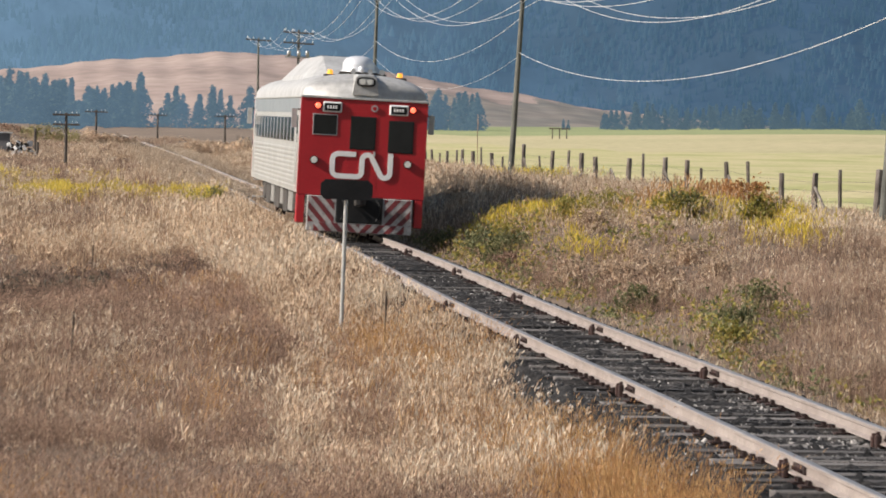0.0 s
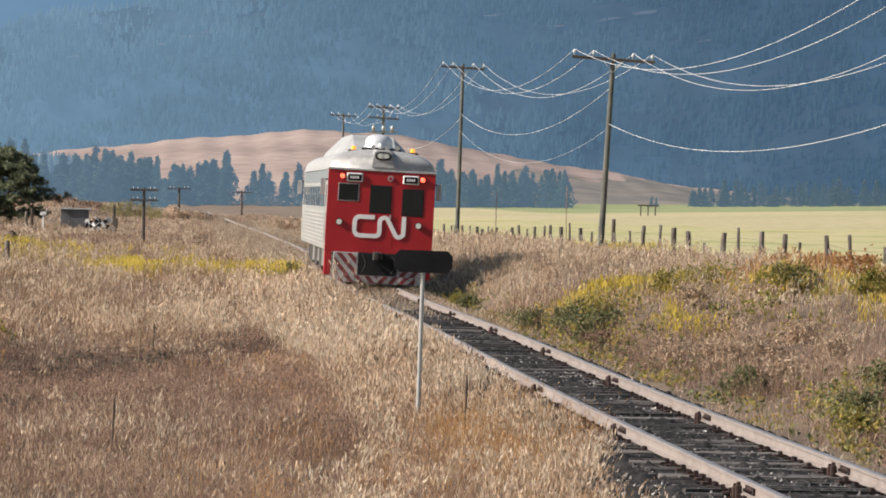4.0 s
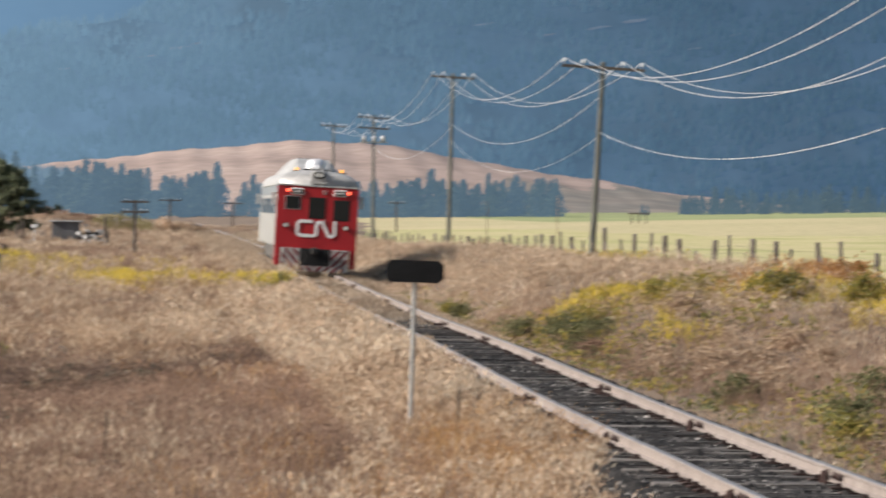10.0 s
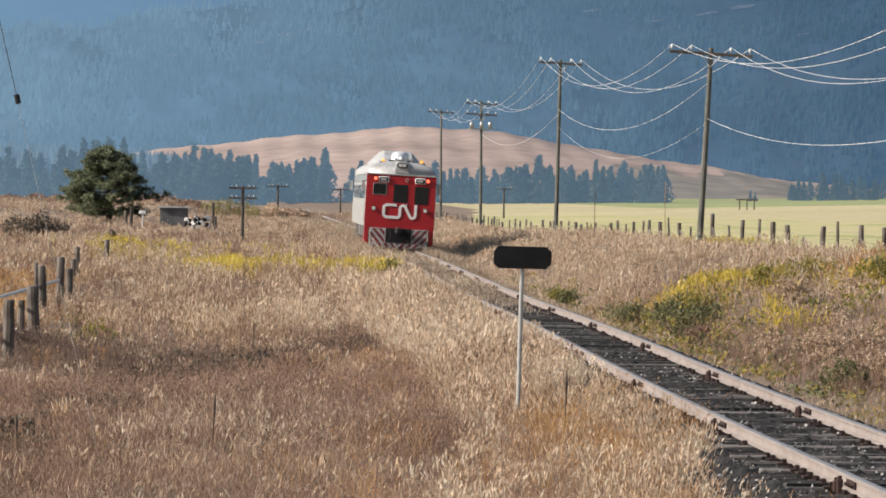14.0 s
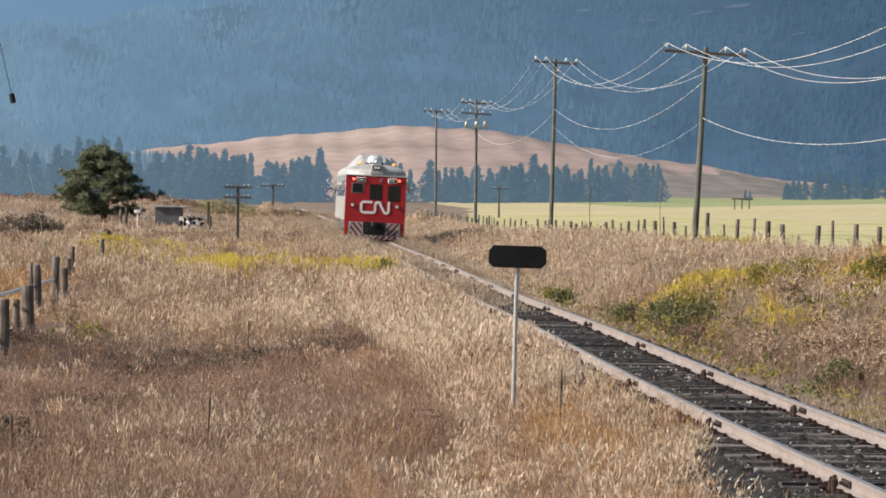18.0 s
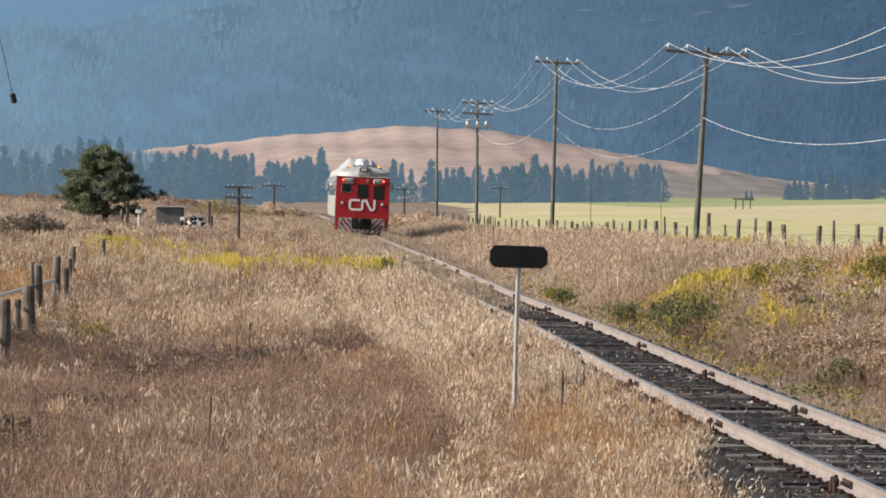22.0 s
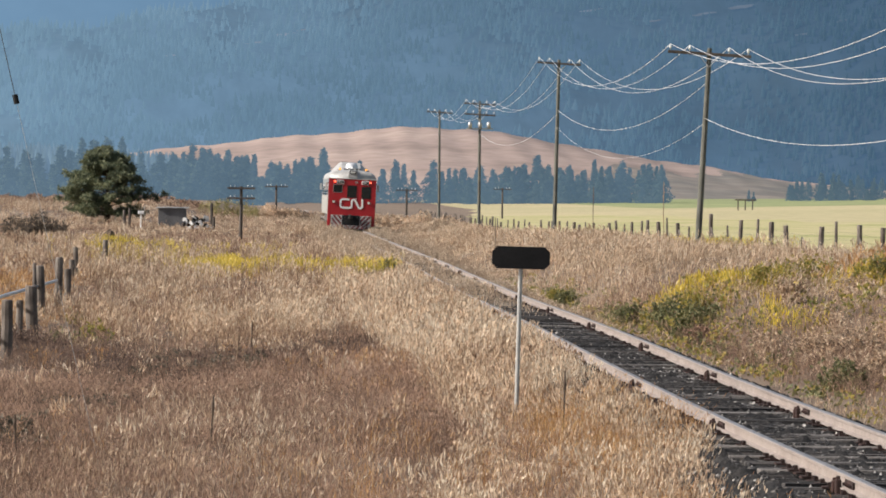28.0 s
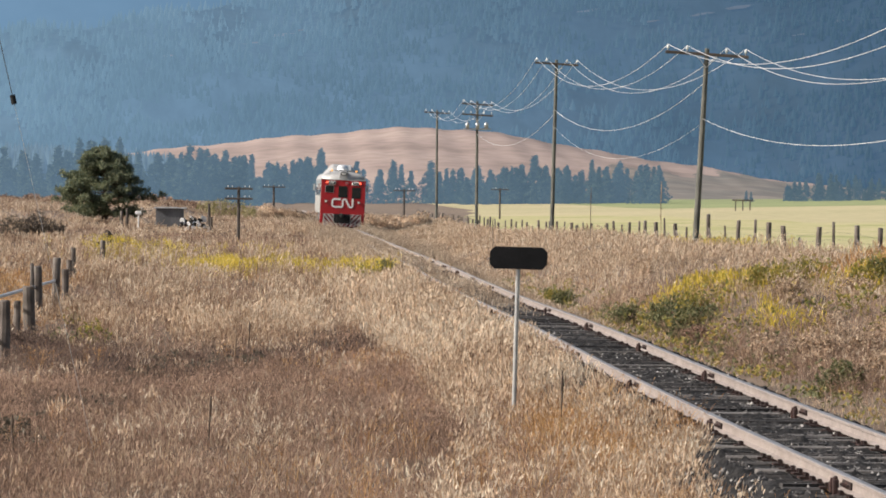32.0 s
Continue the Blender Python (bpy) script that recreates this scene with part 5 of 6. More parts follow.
band = (0.62 + 0.6 * clump * sm(96, 106, y)) * (0.60 + 0.5 * sm(85, 112, y) - 0.58 * sm(175, 270, y))
low = 1 - 0.45 * sm(-3.4, -5.0, x) * (1 - sm(112, 150, y))
h = (0.30 + 0.42 * tall) * (0.4 + 1.0 * own) * g.uniform(0.7, 1.15, len(x)) * band * low * (1 - 0.3 * sm(80, 66, y)) * (1 - 0.62 * np.exp(-((x - 0.060 * y) / 0.6) ** 2) * (y < 69))
bare = np.where(g.uniform(0, 1, len(x)) < 0.4 + 0.25 * sm(114, 124, y), 0.2, 1.0)
stalks("dry_grass", x, y, h, 0.005 * far, 0.05 * g.uniform(0.5, 1.8, len(x)) * far ** 0.7 * bare, 0.032 * far ** 0.75 * bare, M_STRAW, "tall dry straw-coloured grass with pale seed heads", "grass", g, lean=0.12, heads=4, out=out, head_material=M_HEAD)

# tall pale tufts on the brow above the hollow, and a few scattered below it
x, y = np.concatenate([g.uniform(-4.4, 2.6, 420), g.uniform(-4.5, 3.6, 70)]), np.concatenate([g.normal(109.5, 2.2, 420), g.uniform(42, 92, 70)])
keep = (patchy(x, y, 3.1, 0.3) > 0.42) & (x > -0.06 * y)
x, y, out, own = tussocks(x[keep], y[keep], 9, np.full(int(keep.sum()), 0.13), g)
h = g.uniform(0.5, 0.86, len(x)) * (0.6 + 0.5 * own) * (1 - 0.4 * (y < 95))
stalks("pale_tufts", x, y, h, np.full(len(x), 0.007), g.uniform(0.04, 0.1, len(x)), np.full(len(x), 0.042), M_STRAW, "tall tufts of pale grass with heavy seed heads", "grass", g, lean=0.1, heads=5, out=out * 0.8, head_material=M_HEAD)

# the bright verge that crowds the line's near side
y = 35 + 127 * g.uniform(0, 1, 4200) ** 1.35
x = xr(y) - 1.0 - (2.6 + 1.2 * sm(60, 45, y)) * g.uniform(0, 1, len(y)) ** 0.8
keep = (g.uniform(0, 1, len(x)) < (0.45 + 0.6 * patchy(x, y, 1.6, 0.2)) * (1 - 0.2 * sm(72, 56, y))) & (x - xr(y) < -1.15 - 0.9 * sm(56, 44, y))
x, y = x[keep], y[keep]
x, y, out, own = tussocks(x, y, 11, 0.12 + 0.001 * y, g)
keep = x - xr(y) < -0.98 - 0.75 * sm(54, 44, y)
x, y, out, own = x[keep], y[keep], out[keep], own[keep]
far = np.clip(y / 75, 0.7, 3.2)
h = (0.30 + 0.34 * own) * (1 - 0.28 * sm(80, 66, y)) * (1 - 0.62 * np.exp(-((x - 0.060 * y) / 0.6) ** 2) * (y < 69)) * g.uniform(0.7, 1.15, len(x)) * (0.45 + 0.55 * sm(-1.0, -2.0, x - xr(y)))
stalks("verge_grass", x, y, h * (0.8 + 0.5 * own), 0.006 * far, 0.05 * g.uniform(0.5, 1.9, len(x)) * far ** 0.7, 0.038 * far ** 0.75 * np.where(own > 0.45, 1.1, 0.6), M_TAN, "pale straw grass crowding the edge of the ballast", "grass", g, lean=0.14, heads=5, out=out, head_material=M_HEAD)

# brown twiggy weeds
x, y = spread(g, 31000, 30, 300, 1.6, True)
keep = (g.uniform(0, 1, len(x)) < 0.2 + 0.95 * hollow(x, y)) & (x - xr(y) < -2.6)
x, y = x[keep], y[keep]
dip = g.uniform(0, 1, len(x)) < 1.25 * trough(x, y) - 0.15
dx, dy = x[dip], y[dip]
x, y, out, own = tussocks(x[~dip], y[~dip], 9, 0.2 + 0.0012 * y[~dip], g)
far = np.clip(y / 75, 0.7, 3.0)
low = 1 - 0.6 * sm(-3.4, -5.0, x) * (1 - sm(112, 150, y))
stalks("brown_weeds", x, y, g.uniform(0.14, 0.36, len(x)) * (0.5 + 0.9 * own) * low, 0.0045 * far, 0.034 * far ** 0.7 * g.uniform(0.6, 1.5, len(x)), 0.024 * far, M_BROWN, "fine brown dried weeds with thin twigs", "weeds", g, lean=0.3, heads=3, out=out * 1.6)

# short dry undergrowth in the near field
y = 44 + 40 * g.uniform(0, 1, 6500) ** 1.2
x = (-0.062 * y - 0.5) + (xr(y) - 3.0 + 0.062 * y + 0.5) * g.uniform(0, 1, len(y))
x, y, out, own = tussocks(x, y, 8, 0.16 + 0.001 * y, g)
far = np.clip(y / 75, 0.7, 1.2)
stalks("dry_undergrowth", x, y, g.uniform(0.12, 0.3, len(x)) * (0.5 + 0.9 * own), 0.006 * far, 0.035 * g.uniform(0.6, 1.6, len(x)), 0.022 * far, M_BROWN, "short brown undergrowth of dried weeds", "weeds", g, lean=0.25, heads=2, out=out * 1.4)

# pale plumes scattered over it
x, y = g.normal(-0.5, 1.1, 420), g.normal(57, 6.5, 420)
x, y, out, own = tussocks(x, y, 5, 0.1 + 0.0015 * y, g)
stalks("pale_plumes", x, y, g.uniform(0.26, 0.42, len(x)) * (0.6 + 0.7 * own), np.full(len(x), 0.006), 0.05 * g.uniform(0.6, 1.6, len(x)), np.full(len(x), 0.02), M_TAN, "pale feathery grass plumes among brown weeds", "grass", g, lean=0.25, heads=3, out=out * 1.4, head_material=M_HEAD)

# darker weeds in the dip
x, y, out, own = tussocks(dx, dy, 11, 0.2 + 0.0012 * dy, g)
far = np.clip(y / 75, 0.7, 3.0)
stalks("dark_brown_weeds", x, y, g.uniform(0.14, 0.34, len(x)) * (0.5 + 0.9 * own), 0.0045 * far, 0.034 * far ** 0.7 * g.uniform(0.6, 1.5, len(x)), 0.022 * far, M_DARKWEED, "dark mauve-brown dried weeds in a dip", "weeds", g, lean=0.3, heads=3, out=out * 1.6)

# the same on the near bank
x, y = spread(g, 5600, 40, 118, 1.1, False)
keep = (g.uniform(0, 1, len(x)) < 0.25 + 0.9 * patchy(x, y, 1.1, 3.3)) & (x - xr(y) > 2.3) & ((y < 93) | (x - xr(y) < 3.6))
x, y, out, own = tussocks(x[keep], y[keep], 12, 0.2 + 0.0012 * y[keep], g)
far = np.clip(y / 75, 0.7, 3.0)
stalks("bank_weeds", x, y, g.uniform(0.2, 0.42, len(x)) * (0.5 + 0.9 * own), 0.006 * far, 0.034 * far ** 0.7 * g.uniform(0.6, 1.5, len(x)), 0.016 * far, M_BROWN, "dull mauve-brown dried weeds on the bank", "weeds", g, lean=0.25, heads=3, out=out * 1.5)

# rusty orange weeds low in the grass
x, y = spread(g, 12000, 29, 220, 1.7, True)
keep = g.uniform(0, 1, len(x)) < 0.9 * (patchy(x, y, 1.3, 4.4) - 0.60) * (0.35 + 0.65 * sm(0, 2.5, x)) + 0.26 * np.exp(-((x - xr(y) + 2.5) / 1.4) ** 2 - ((y - 46) / 13) ** 2) * (0.35 + patchy(x, y, 2.4, 0.6)) + 0.75 * np.exp(-((x - xr(y) + 2.3) / 0.9) ** 2) * (y < 110) * (patchy(x, y, 2.0, 1.7) > 0.42) + 0.5 * np.exp(-((x - 3.6) / 0.5) ** 2 - ((y - 66) / 6) ** 2)
keep |= (x < -6.0) & (y > 120) & (y < 170) & (g.uniform(0, 1, len(x)) < 0.8)
x, y = x[keep], y[keep]
x, y, out, own = tussocks(x, y, 12, 0.18 + 0.001 * y, g)
far = np.clip(y / 75, 0.7, 3.0)
stalks("rusty_weeds", x, y, g.uniform(0.2, 0.42, len(x)) * (1 + 0.45 * sm(70, 50, y)) * (0.6 + 0.7 * own), 0.010 * far, 0.045 * far ** 0.7, 0.022 * far, M_RUST, "low rusty orange weeds in the dry grass", "weeds", g, lean=0.3, heads=2, out=out)

# tan and brown growth on the right bank
x, y = spread(g, 10500, 40, 340, 1.25, False)
tall = patchy(x, y, 0.7, 1.0)
rim = x - xr(y)
keep = g.uniform(0, 1, len(x)) < np.where(rim < 2.5, 0.35, 0.55 + 0.65 * tall) * (0.3 + 0.7 * sm(76, 100, y))
x, y = x[keep], y[keep]
x, y, out, own = tussocks(x, y, 11, 0.16 + 0.0012 * y, g)
keep = x - xr(y) > 1.45
x, y, out, own = x[keep], y[keep], out[keep], own[keep]
tall = patchy(x, y, 0.7, 1.0)
far = np.clip(y / 75, 0.75, 3.2)
h = (0.26 + 0.34 * tall) * (0.45 + 0.9 * own) * g.uniform(0.7, 1.2, len(x)) * (0.5 + 0.5 * sm(2, 4, x - xr(y))) * (1 - 0.5 * sm(21.5, 23.5, x))
stalks("bank_grass", x, y, h, 0.006 * far, 0.045 * g.uniform(0.5, 1.8, len(x)) * far ** 0.6, 0.028 * far ** 0.75, M_TAN, "dull tan dried grass and weeds on the bank", "grass", g, lean=0.18, heads=3, out=out, head_material=M_HEAD)

# goldenrod: strips in the left field and drifts on the right bank
gold = [(c + g.normal(0, sx), d + g.normal(0, sd)) for c, sx, d, sd, n in ((-0.6, 1.1, 184, 4, 210), (-5.5, 1.4, 203, 4, 100), (2.2, 0.6, 176, 4, 90), (3.3, 0.28, 158, 3, 70), (4.0, 0.22, 147, 2.5, 75),
                                                                         (9.75, 0.41, 104.5, 1.3, 36), (10.5, 0.61, 102, 1.1, 75), (10.56, 0.3, 90.5, 1.2, 30), (11.9, 0.68, 101.5, 1.1, 100), (12.1, 0.68, 95.8, 1.3, 40), (13.4, 0.68, 97, 1.3, 40), (15.0, 0.68, 99, 1.9, 90), (15.0, 0.54, 92, 1.6, 80), (14.2, 0.4, 87, 0.8, 40), (21.5, 1.2, 215, 5, 160)) for _ in range(n)]
gx, gy = np.array(gold).T
keep = gx - xr(gy) < -1.9
keep |= gx - xr(gy) > 2.6
gx, gy = gx[keep], gy[keep]
gx, gy = np.repeat(gx, 5) + g.normal(0, 0.12, len(gx) * 5), np.repeat(gy, 5) + g.normal(0, 0.3, len(gy) * 5)
keep = patchy(gx, gy, 2.2, 0.9) > 0.36
gx, gy = gx[keep], gy[keep]
n = len(gx)
stalks("goldenrod", gx, gy, g.uniform(0.32, 0.52, n) + 0.32 * (gx < 5) + 0.3 * (gy > 190) + 0.16 * (gx > 2.9) * (gx < 5) * (gy > 140) * (gy < 166), np.full(n, 0.012), g.uniform(0.07, 0.13, n), np.full(n, 0.05), M_GOLD, "yellow goldenrod in drifts among the grass", "flowers", g, lean=0.2, heads=3)

# green growth beside the ballast and on the bank
spots = []
for k in range(260):
    y = 44 + 110 * g.uniform() ** 1.2
    spots.append((float(xr(y)) + 2.0 + abs(g.normal(0, 0.55)), y, g.uniform(0.1, 0.26), g.uniform(0.12, 0.34)))
for cx, cy, sx, sd, k in ((8.92, 101.7, 0.45, 2, 30), (9.63, 93.5, 0.4, 3, 16), (9.5, 62, 0.35, 2, 16), (10.6, 66, 0.5, 2, 9), (11.98, 102.4, 1.5, 4, 12), (13.47, 94.1, 1, 3, 14), (8.87, 88.7, 0.3, 4, 12), (11.58, 88.8, 1.2, 6, 8), (4.3, 143, 0.4, 2, 26), (-4.4, 117, 0.12, 0.4, 5), (-3.4, 99, 0.2, 0.5, 6)):
    spots += [(cx + g.normal(0, sx), cy + g.normal(0, sd), g.uniform(0.16, 0.42), g.uniform(0.25, 0.62)) for _ in range(k)]
spots = [s for s in spots if s[0] - float(xr(s[1])) > 1.8 or s[0] - float(xr(s[1])) < -1.9]
leafy("green_weeds", spots[::2], 150, 0.06, 0.017, M_LEAF, "low dull green weeds beside the ballast", "weeds", 40)
leafy("yellow_green_weeds", spots[1::2], 150, 0.07, 0.018, M_YGREEN, "low yellowing green weeds beside the ballast", "weeds", 41)
spots = [(float(xr(yy)) + g.uniform(-1.2, 1.2), yy, g.uniform(0.05, 0.16), g.uniform(0.05, 0.16)) for yy in 50 + 190 * g.uniform(0, 1, 260)]
leafy("track_weeds", [s for s in spots], 260, 0.07, 0.02, M_LEAF, "small green weeds sprouting between the rails", "weeds", 42)
x = g.uniform(-2.5, 2.5, 96000)
y = 95 + 300 * g.uniform(0, 1, len(x)) ** 1.35
keep = (g.uniform(0, 1, len(x)) < sm(102, 132, y)) & (np.abs(np.abs(x) - 0.753) > 0.16 - 0.06 * sm(150, 190, y)) & ((x > -1.5) | (y > 150))
x, y = x[keep], y[keep]
stalks("track_grass", x + xr(y), y, g.uniform(0.06, 0.19, len(x)) * (1 + 1.5 * sm(150, 210, y) * (np.abs(x) > 0.9) + 0.3 * sm(170, 240, y)) * (1 + 0.5 * (patchy(x + xr(y), y, 1.6, 2.2) > 0.6)), np.full(len(x), 0.016), np.full(len(x), 0.05), np.full(len(x), 0.035), M_TAN, "thin dry grass growing between the rails", "grass", g, heads=1)

def shrub(name, x, y, r, h, material, label, seed, n=150, leaf=0.085):
    """One rounded ragged shrub: thin stems and a cloud of leaves."""
    rng = np.random.default_rng(seed)
    root = tagged(new(name), label, "shrub", group="shrubs on the bank")
    root.location = (x, y, float(zg(x, y)))
    stems = bmesh.new()
    pts = []
    for i in range(14):
        a, d = rng.uniform(0, 6.283), rng.uniform(0.2, 1.0)
        tip = np.array([np.cos(a) * r * d, np.sin(a) * r * d, h * rng.uniform(0.6, 1.05) * (1 - 0.35 * d * d)])
        bm_rod(stems, (0, 0, -0.05), tip, 0.012, 0.004, 5)
        for t in np.linspace(0.3, 1.0, 9):
            pts += [tip * t + rng.normal(0, 0.07 + 0.06 * r, 3) for _ in range(max(1, n // 100))]
    part("stem_cluster", stems, M_BARK, root)
    co, tris = tufts(np.array(pts), 6, leaf, leaf * 0.27, rng, 0.5)
    crown = new("foliage", tri_mesh("foliage", co, tris, material))
    crown.parent = root


for k, (x, y, r, h, kind) in enumerate((
        (8.73, 104.8, 0.47, 0.51, 0), (9.16, 99.2, 0.51, 0.61, 0), (9.59, 97.7, 0.51, 0.54, 1), (8.92, 95, 0.34, 0.34, 0), (9.13, 92.3, 0.42, 0.41, 2), (9.33, 95.2, 0.51, 0.51, 0), (9.74, 86.8, 0.42, 0.41, 3), (9, 98.6, 0.42, 0.48, 0), (10.38, 84.2, 0.51, 0.41, 3), (9.49, 85.1, 0.42, 0.37, 3), (10, 80, 0.5, 0.5, 3), (9.3, 72, 0.4, 0.4, 0), (11.11, 98.8, 0.59, 0.54, 1),
        (11.77, 101.1, 0.59, 0.54, 1), (12.45, 101.5, 0.59, 0.58, 1), (13.26, 95.2, 0.59, 0.61, 0), (13.25, 95.1, 0.51, 0.61, 1), (11.14, 95, 0.51, 0.48, 3), (12.39, 94.3, 0.59, 0.51, 3), (12.95, 95.3, 0.51, 0.48, 1), (11.18, 88.7, 0.47, 0.41, 3),
        (12.16, 86.3, 0.51, 0.41, 3), (10.7, 80, 0.5, 0.55, 3), (11.6, 78, 0.5, 0.6, 3), (10, 72, 0.4, 0.45, 3), (10.9, 68, 0.5, 0.55, 0), (9.9, 64, 0.4, 0.5, 0), (9.3, 60, 0.35, 0.4, 1), (14.69, 98.8, 0.38, 0.67, 4), (14.88, 98.2, 0.38, 0.73, 4),
        (14.44, 91.6, 0.51, 0.75, 1), (15.37, 97.2, 0.32, 0.49, 4), (4.3, 143, 0.5, 0.95, 0), (3.85, 142, 0.45, 0.85, 1), (3.5, 146, 0.42, 1.05, 1), (8.44, 122.6, 0.35, 0.4, 0), (8.52, 127.3, 0.3, 0.27, 1), (15.16, 98.1, 0.45, 0.73, 4), (10.33, 120.5, 0.42, 0.41, 3), (20.8, 200, 0.8, 0.9, 1))):
    m, nm, lab = ((M_LEAF, "green_shrub", "low leafy green shrub on the railway bank"), (M_YGREEN, "yellowing_shrub", "yellowing green shrub on the railway bank"),
                  (M_BROWN, "brown_shrub", "dried brown twiggy shrub on the railway bank"), (M_TAN, "pale_shrub", "pale dried weed clump on the railway bank"),
                  (M_RUST, "rusty_shrub", "tall rusty orange shrub near the fence"))[kind]
    shrub(nm, x, y, r, h, m, lab, 300 + k, n=600, leaf=0.055 if kind != 3 else 0.045)

cover = [(cx + g.normal(0, sx), cy + g.normal(0, sd), g.uniform(0.2, 0.45), g.uniform(0.3, 0.6)) for cx, cy, sx, sd, n in ((9.63, 102.7, 0.6, 4, 5), (11.08, 95.4, 0.9, 4, 6), (12.44, 93.8, 0.9, 4, 4), (13.53, 94, 0.9, 4, 8)) for _ in range(n)]
leafy("bank_cover", cover, 120, 0.09, 0.022, M_YGREEN, "yellow-green autumn weeds covering the bank", "weeds", 46)

# dark and yellow bushes
brush = [(-13.6 + 0.5 * k, 262 + g.normal(0, 1.5), g.uniform(0.6, 0.9), g.uniform(1.0, 1.5)) for k in range(6)]
leafy("bramble", brush, 130, 0.12, 0.022, M_BRAMBLE, "dark brown bramble thicket in the field", "bush", 43)
brush = [(-4.6 + 0.75 * k, 452 + g.normal(0, 1), g.uniform(0.5, 0.9), 0.9 + 1.1 * math.sin(0.3 + k * 0.4)) for k in range(8)]
leafy("willow_bush", brush, 40, 0.16, 0.03, M_PALELEAF, "yellowing willow bush by the old poles", "bush", 44)
brush = [(1.5 + 0.7 * k, 440 + g.normal(0, 2), g.uniform(0.6, 1.0), g.uniform(0.8, 1.4)) for k in range(7)] + [(9 + 0.8 * k, 350 + g.normal(0, 3), 0.8, g.uniform(0.7, 1.3)) for k in range(8)]
leafy("brown_brush", brush, 60, 0.2, 0.03, M_TAN, "reddish brown dry brush beside the line", "bush", 45)

# dark low weeds in the hollow
dark = [(cx + g.normal(0, sx), cy + g.normal(0, sd), g.uniform(0.2, 0.4), g.uniform(0.22, 0.38)) for cx, cy, sx, sd, n in ((-3.2, 61, 0.25, 1.2, 9), (-2.6, 69.5, 0.35, 1.2, 10), (-1.5, 82, 0.55, 2.0, 15), (-0.2, 85, 0.7, 2.0, 8), (2.2, 99, 0.8, 2.0, 4)) for _ in range(n)]
leafy("dark_weeds", dark, 260, 0.06, 0.014, M_DARKLEAF, "low dark grey-green weeds in the hollow", "weeds", 48)

# a brown hedge far across the field
brush = [(-40 + 1.15 * k, 478 + g.normal(0, 3), g.uniform(0.7, 1.3), g.uniform(0.4, 0.9)) for k in range(41)]
leafy("hedge", brush, 26, 0.26, 0.05, M_BROWN, "dull brown hedge of bare brush across the field", "hedge", 47)

# rusty docks by the fence
x, y = np.concatenate([g.normal(13.7, 0.5, 26), g.normal(15.2, 0.7, 44)]), np.concatenate([g.normal(97, 1.2, 26), g.normal(102, 1.5, 44)])
x, y, out, own = tussocks(x, y, 5, np.full(len(x), 0.12), g)
stalks("rusty_docks", x, y, g.uniform(0.4, 0.85, len(x)), np.full(len(x), 0.014), g.uniform(0.07, 0.14, len(x)), np.full(len(x), 0.05), M_RUST, "tall rusty brown dock stalks near the fence", "weeds", g, lean=0.1, heads=5, out=out * 0.6)

# shaggy dry growth where the line climbs away
x, y = g.uniform(-30, 26, 5200), 322 + 330 * g.uniform(0, 1, 5200) ** 1.3
keep = (np.abs(x - xr(y)) > 1.9) & (x < 25.5) & (patchy(x, y, 0.4, 2.2) > 0.25)
x, y, out, own = tussocks(x[keep], y[keep], 6, np.full(int(keep.sum()), 0.7), g)
keep = np.abs(x - xr(y)) > 1.7
x, y, out, own = x[keep], y[keep], out[keep], own[keep]
stalks("far_grass", x, y, g.uniform(0.2, 0.5, len(x)) * (0.5 + 0.9 * own), np.full(len(x), 0.05), g.uniform(0.1, 0.2, len(x)), np.full(len(x), 0.07), M_BROWN, "shaggy dull brown grass where the line climbs away", "grass", g, lean=0.25, heads=2, out=out, head_material=M_TAN)

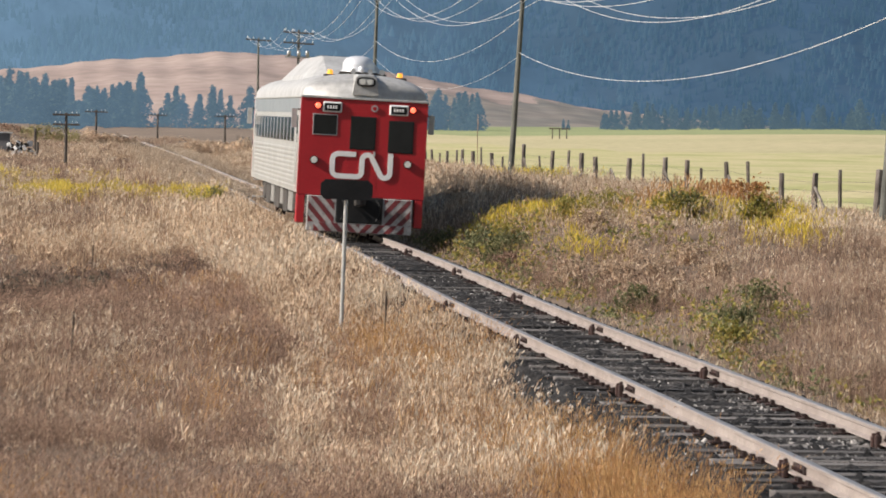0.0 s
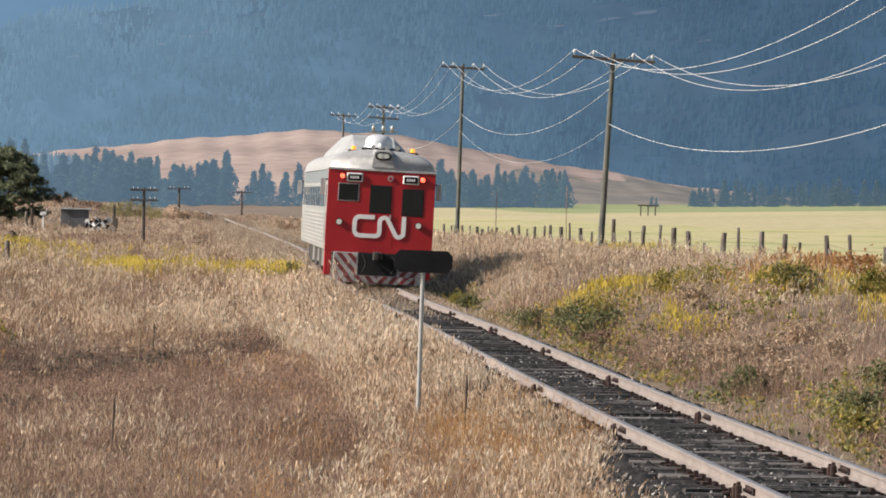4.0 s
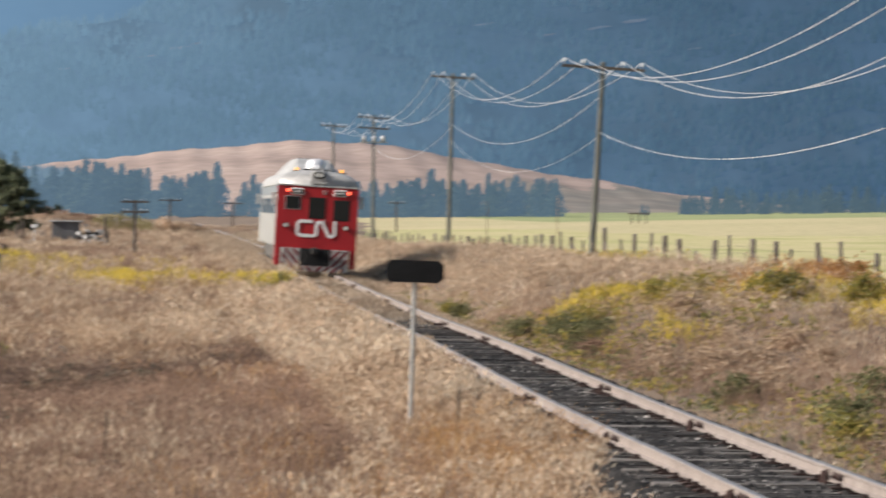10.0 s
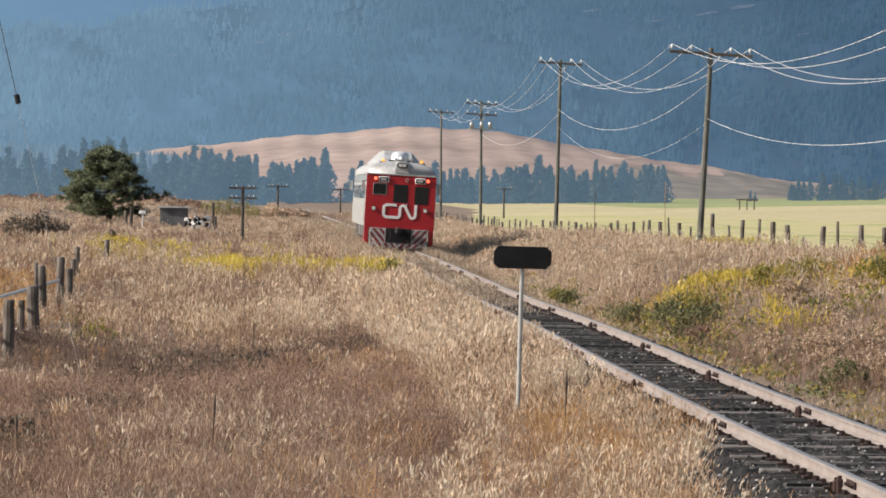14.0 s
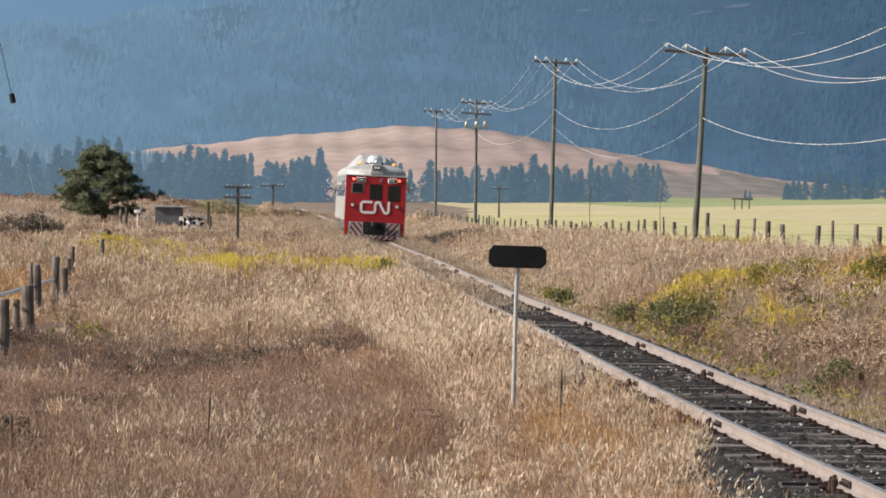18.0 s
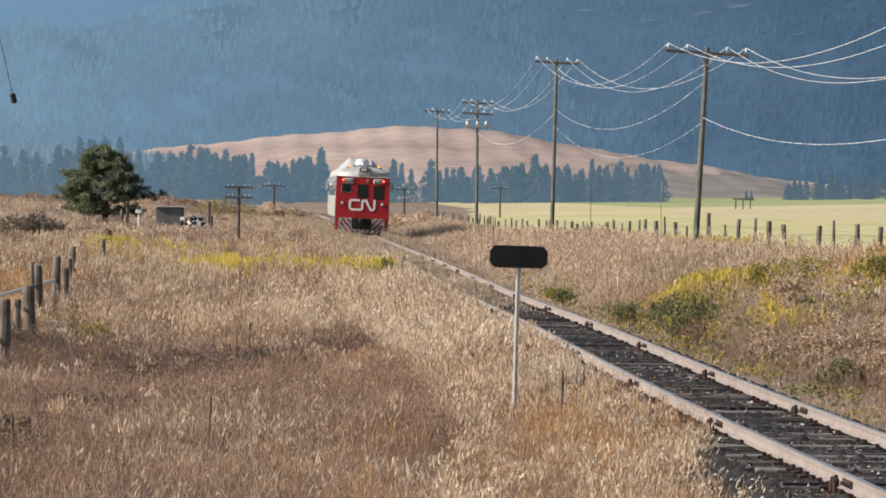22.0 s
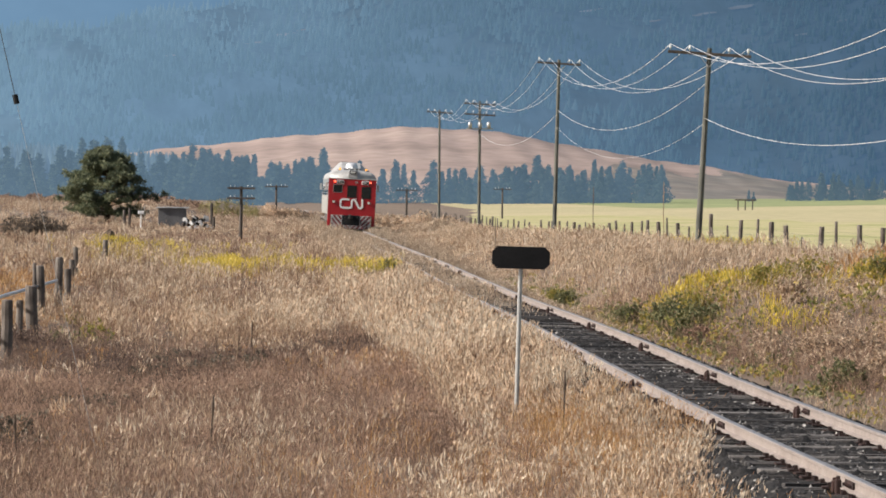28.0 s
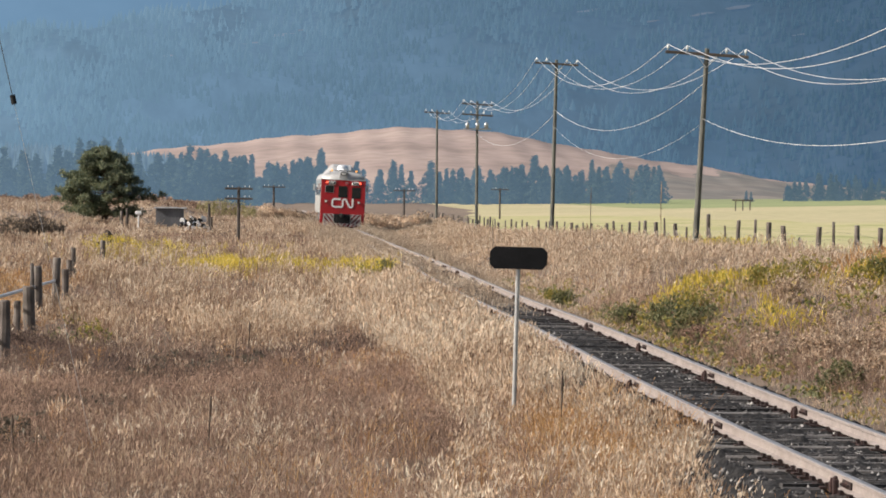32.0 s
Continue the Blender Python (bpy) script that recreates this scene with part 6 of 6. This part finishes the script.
# single dead stalks
for sxp, syp, hh, knob in ((3.95, 58, 0.9, False), (-0.5, 58, 0.6, False), (-2.9, 57.5, 0.5, False), (0.0, 97, 0.75, False), (-0.25, 84, 0.7, True), (3.1, 88, 0.45, True), (13.2, 178, 2.2, False), (15.2, 170, 2.4, True), (9.5, 180, 1.7, False)):
    rngs = random.Random(int(sxp * 10) + int(syp))
    rings, dx = [], 0.0
    for k in range(7):
        dx += rngs.uniform(-0.012, 0.012)
        r = 0.013 if k < 5 else 0.02 if k == 5 else 0.009
        rings.append([(dx + r * math.cos(q * math.pi / 3), r * math.sin(q * math.pi / 3), -0.1 + (hh + 0.1) * k / 6) for q in range(6)])
    bm = loft(bmesh.new(), rings)
    o = tagged(new("dead_stalk", mesh_of("dead_stalk", bm, M_BARK if not knob else M_TAN)), "dry dead weed stalk standing above the grass" if not knob else "pale branching dead weed stalk in the grass", "weed stalk")
    o.location = (sxp, syp, float(zg(sxp, syp)) + 0.1)
    if knob:
        for k in range(9):
            zz = hh * (0.45 + 0.06 * k)
            part("twig", rod((0, 0, zz), (rngs.uniform(-0.07, 0.07), 0, zz + 0.05), 0.012, seg=5), M_TAN, o)


# ---- motion: the railcar draws away along the line, rocking a little ----
CAR = [(0.0, 104.0, 1.9), (1.0, 111.0, 2.0), (2.0, 118.0, 2.1), (3.0, 125.0, 2.0), (4.0, 132.0, 2.1), (5.5, 142.0, 2.5), (7.0, 152.0, 3.0), (8.0, 159.5, 2.9), (9.0, 167.0, 2.7),
       (10.0, 174.5, 2.8), (11.0, 181.5, 3.0), (12.0, 189.0, 3.0), (13.0, 196.0, 2.9), (14.0, 203.5, 2.7), (15.5, 215.0, 2.4), (17.0, 227.5, 2.3), (18.0, 235.0, 2.2), (19.0, 243.0, 2.2), (20.0, 250.5, 2.2),
       (21.0, 257.5, 2.0), (22.0, 264.0, 1.9), (23.0, 270.5, 2.0), (24.0, 276.5, 2.2), (25.0, 282.0, 2.3), (26.5, 290.5, 2.2), (28.0, 299.0, 2.0), (29.0, 304.5, 1.9), (30.0, 310.0, 2.0), (31.0, 315.0, 2.0), (32.0, 320.0, 2.0)]


def car_y(t):
    """Its near end's place along the line, gliding between the rows."""
    ts, ys = np.array([c[0] for c in CAR]), np.array([c[1] for c in CAR])
    return float(np.interp(t, ts, ys))


def motions():
    rows = []
    for t, y, lean in CAR:
        a, b = along(y + 3, 0, 0), along(y + 22.9, 0, 0)
        head = -math.degrees(math.atan2(b.x - a.x, b.y - a.y))
        rise = math.degrees(math.atan2(b.z - a.z, b.y - a.y))
        p = a - (b - a) * (3 / 19.9)
        rows.append((t, pose(p.x + 0.13 - 0.23 * float(sm(135, 168, y)), p.y, p.z, rise, lean, head)))
    walk(car, rows)
    for ws in axles:
        at = ws.location.copy()
        turn = [(t, Matrix.Translation(at) @ Matrix.Rotation(-(car_y(t) - 104.0) / 0.42, 4, "X")) for t in np.linspace(0, 32, 481)]
        walk(ws, [(float(t), m) for t, m in turn])


motions()
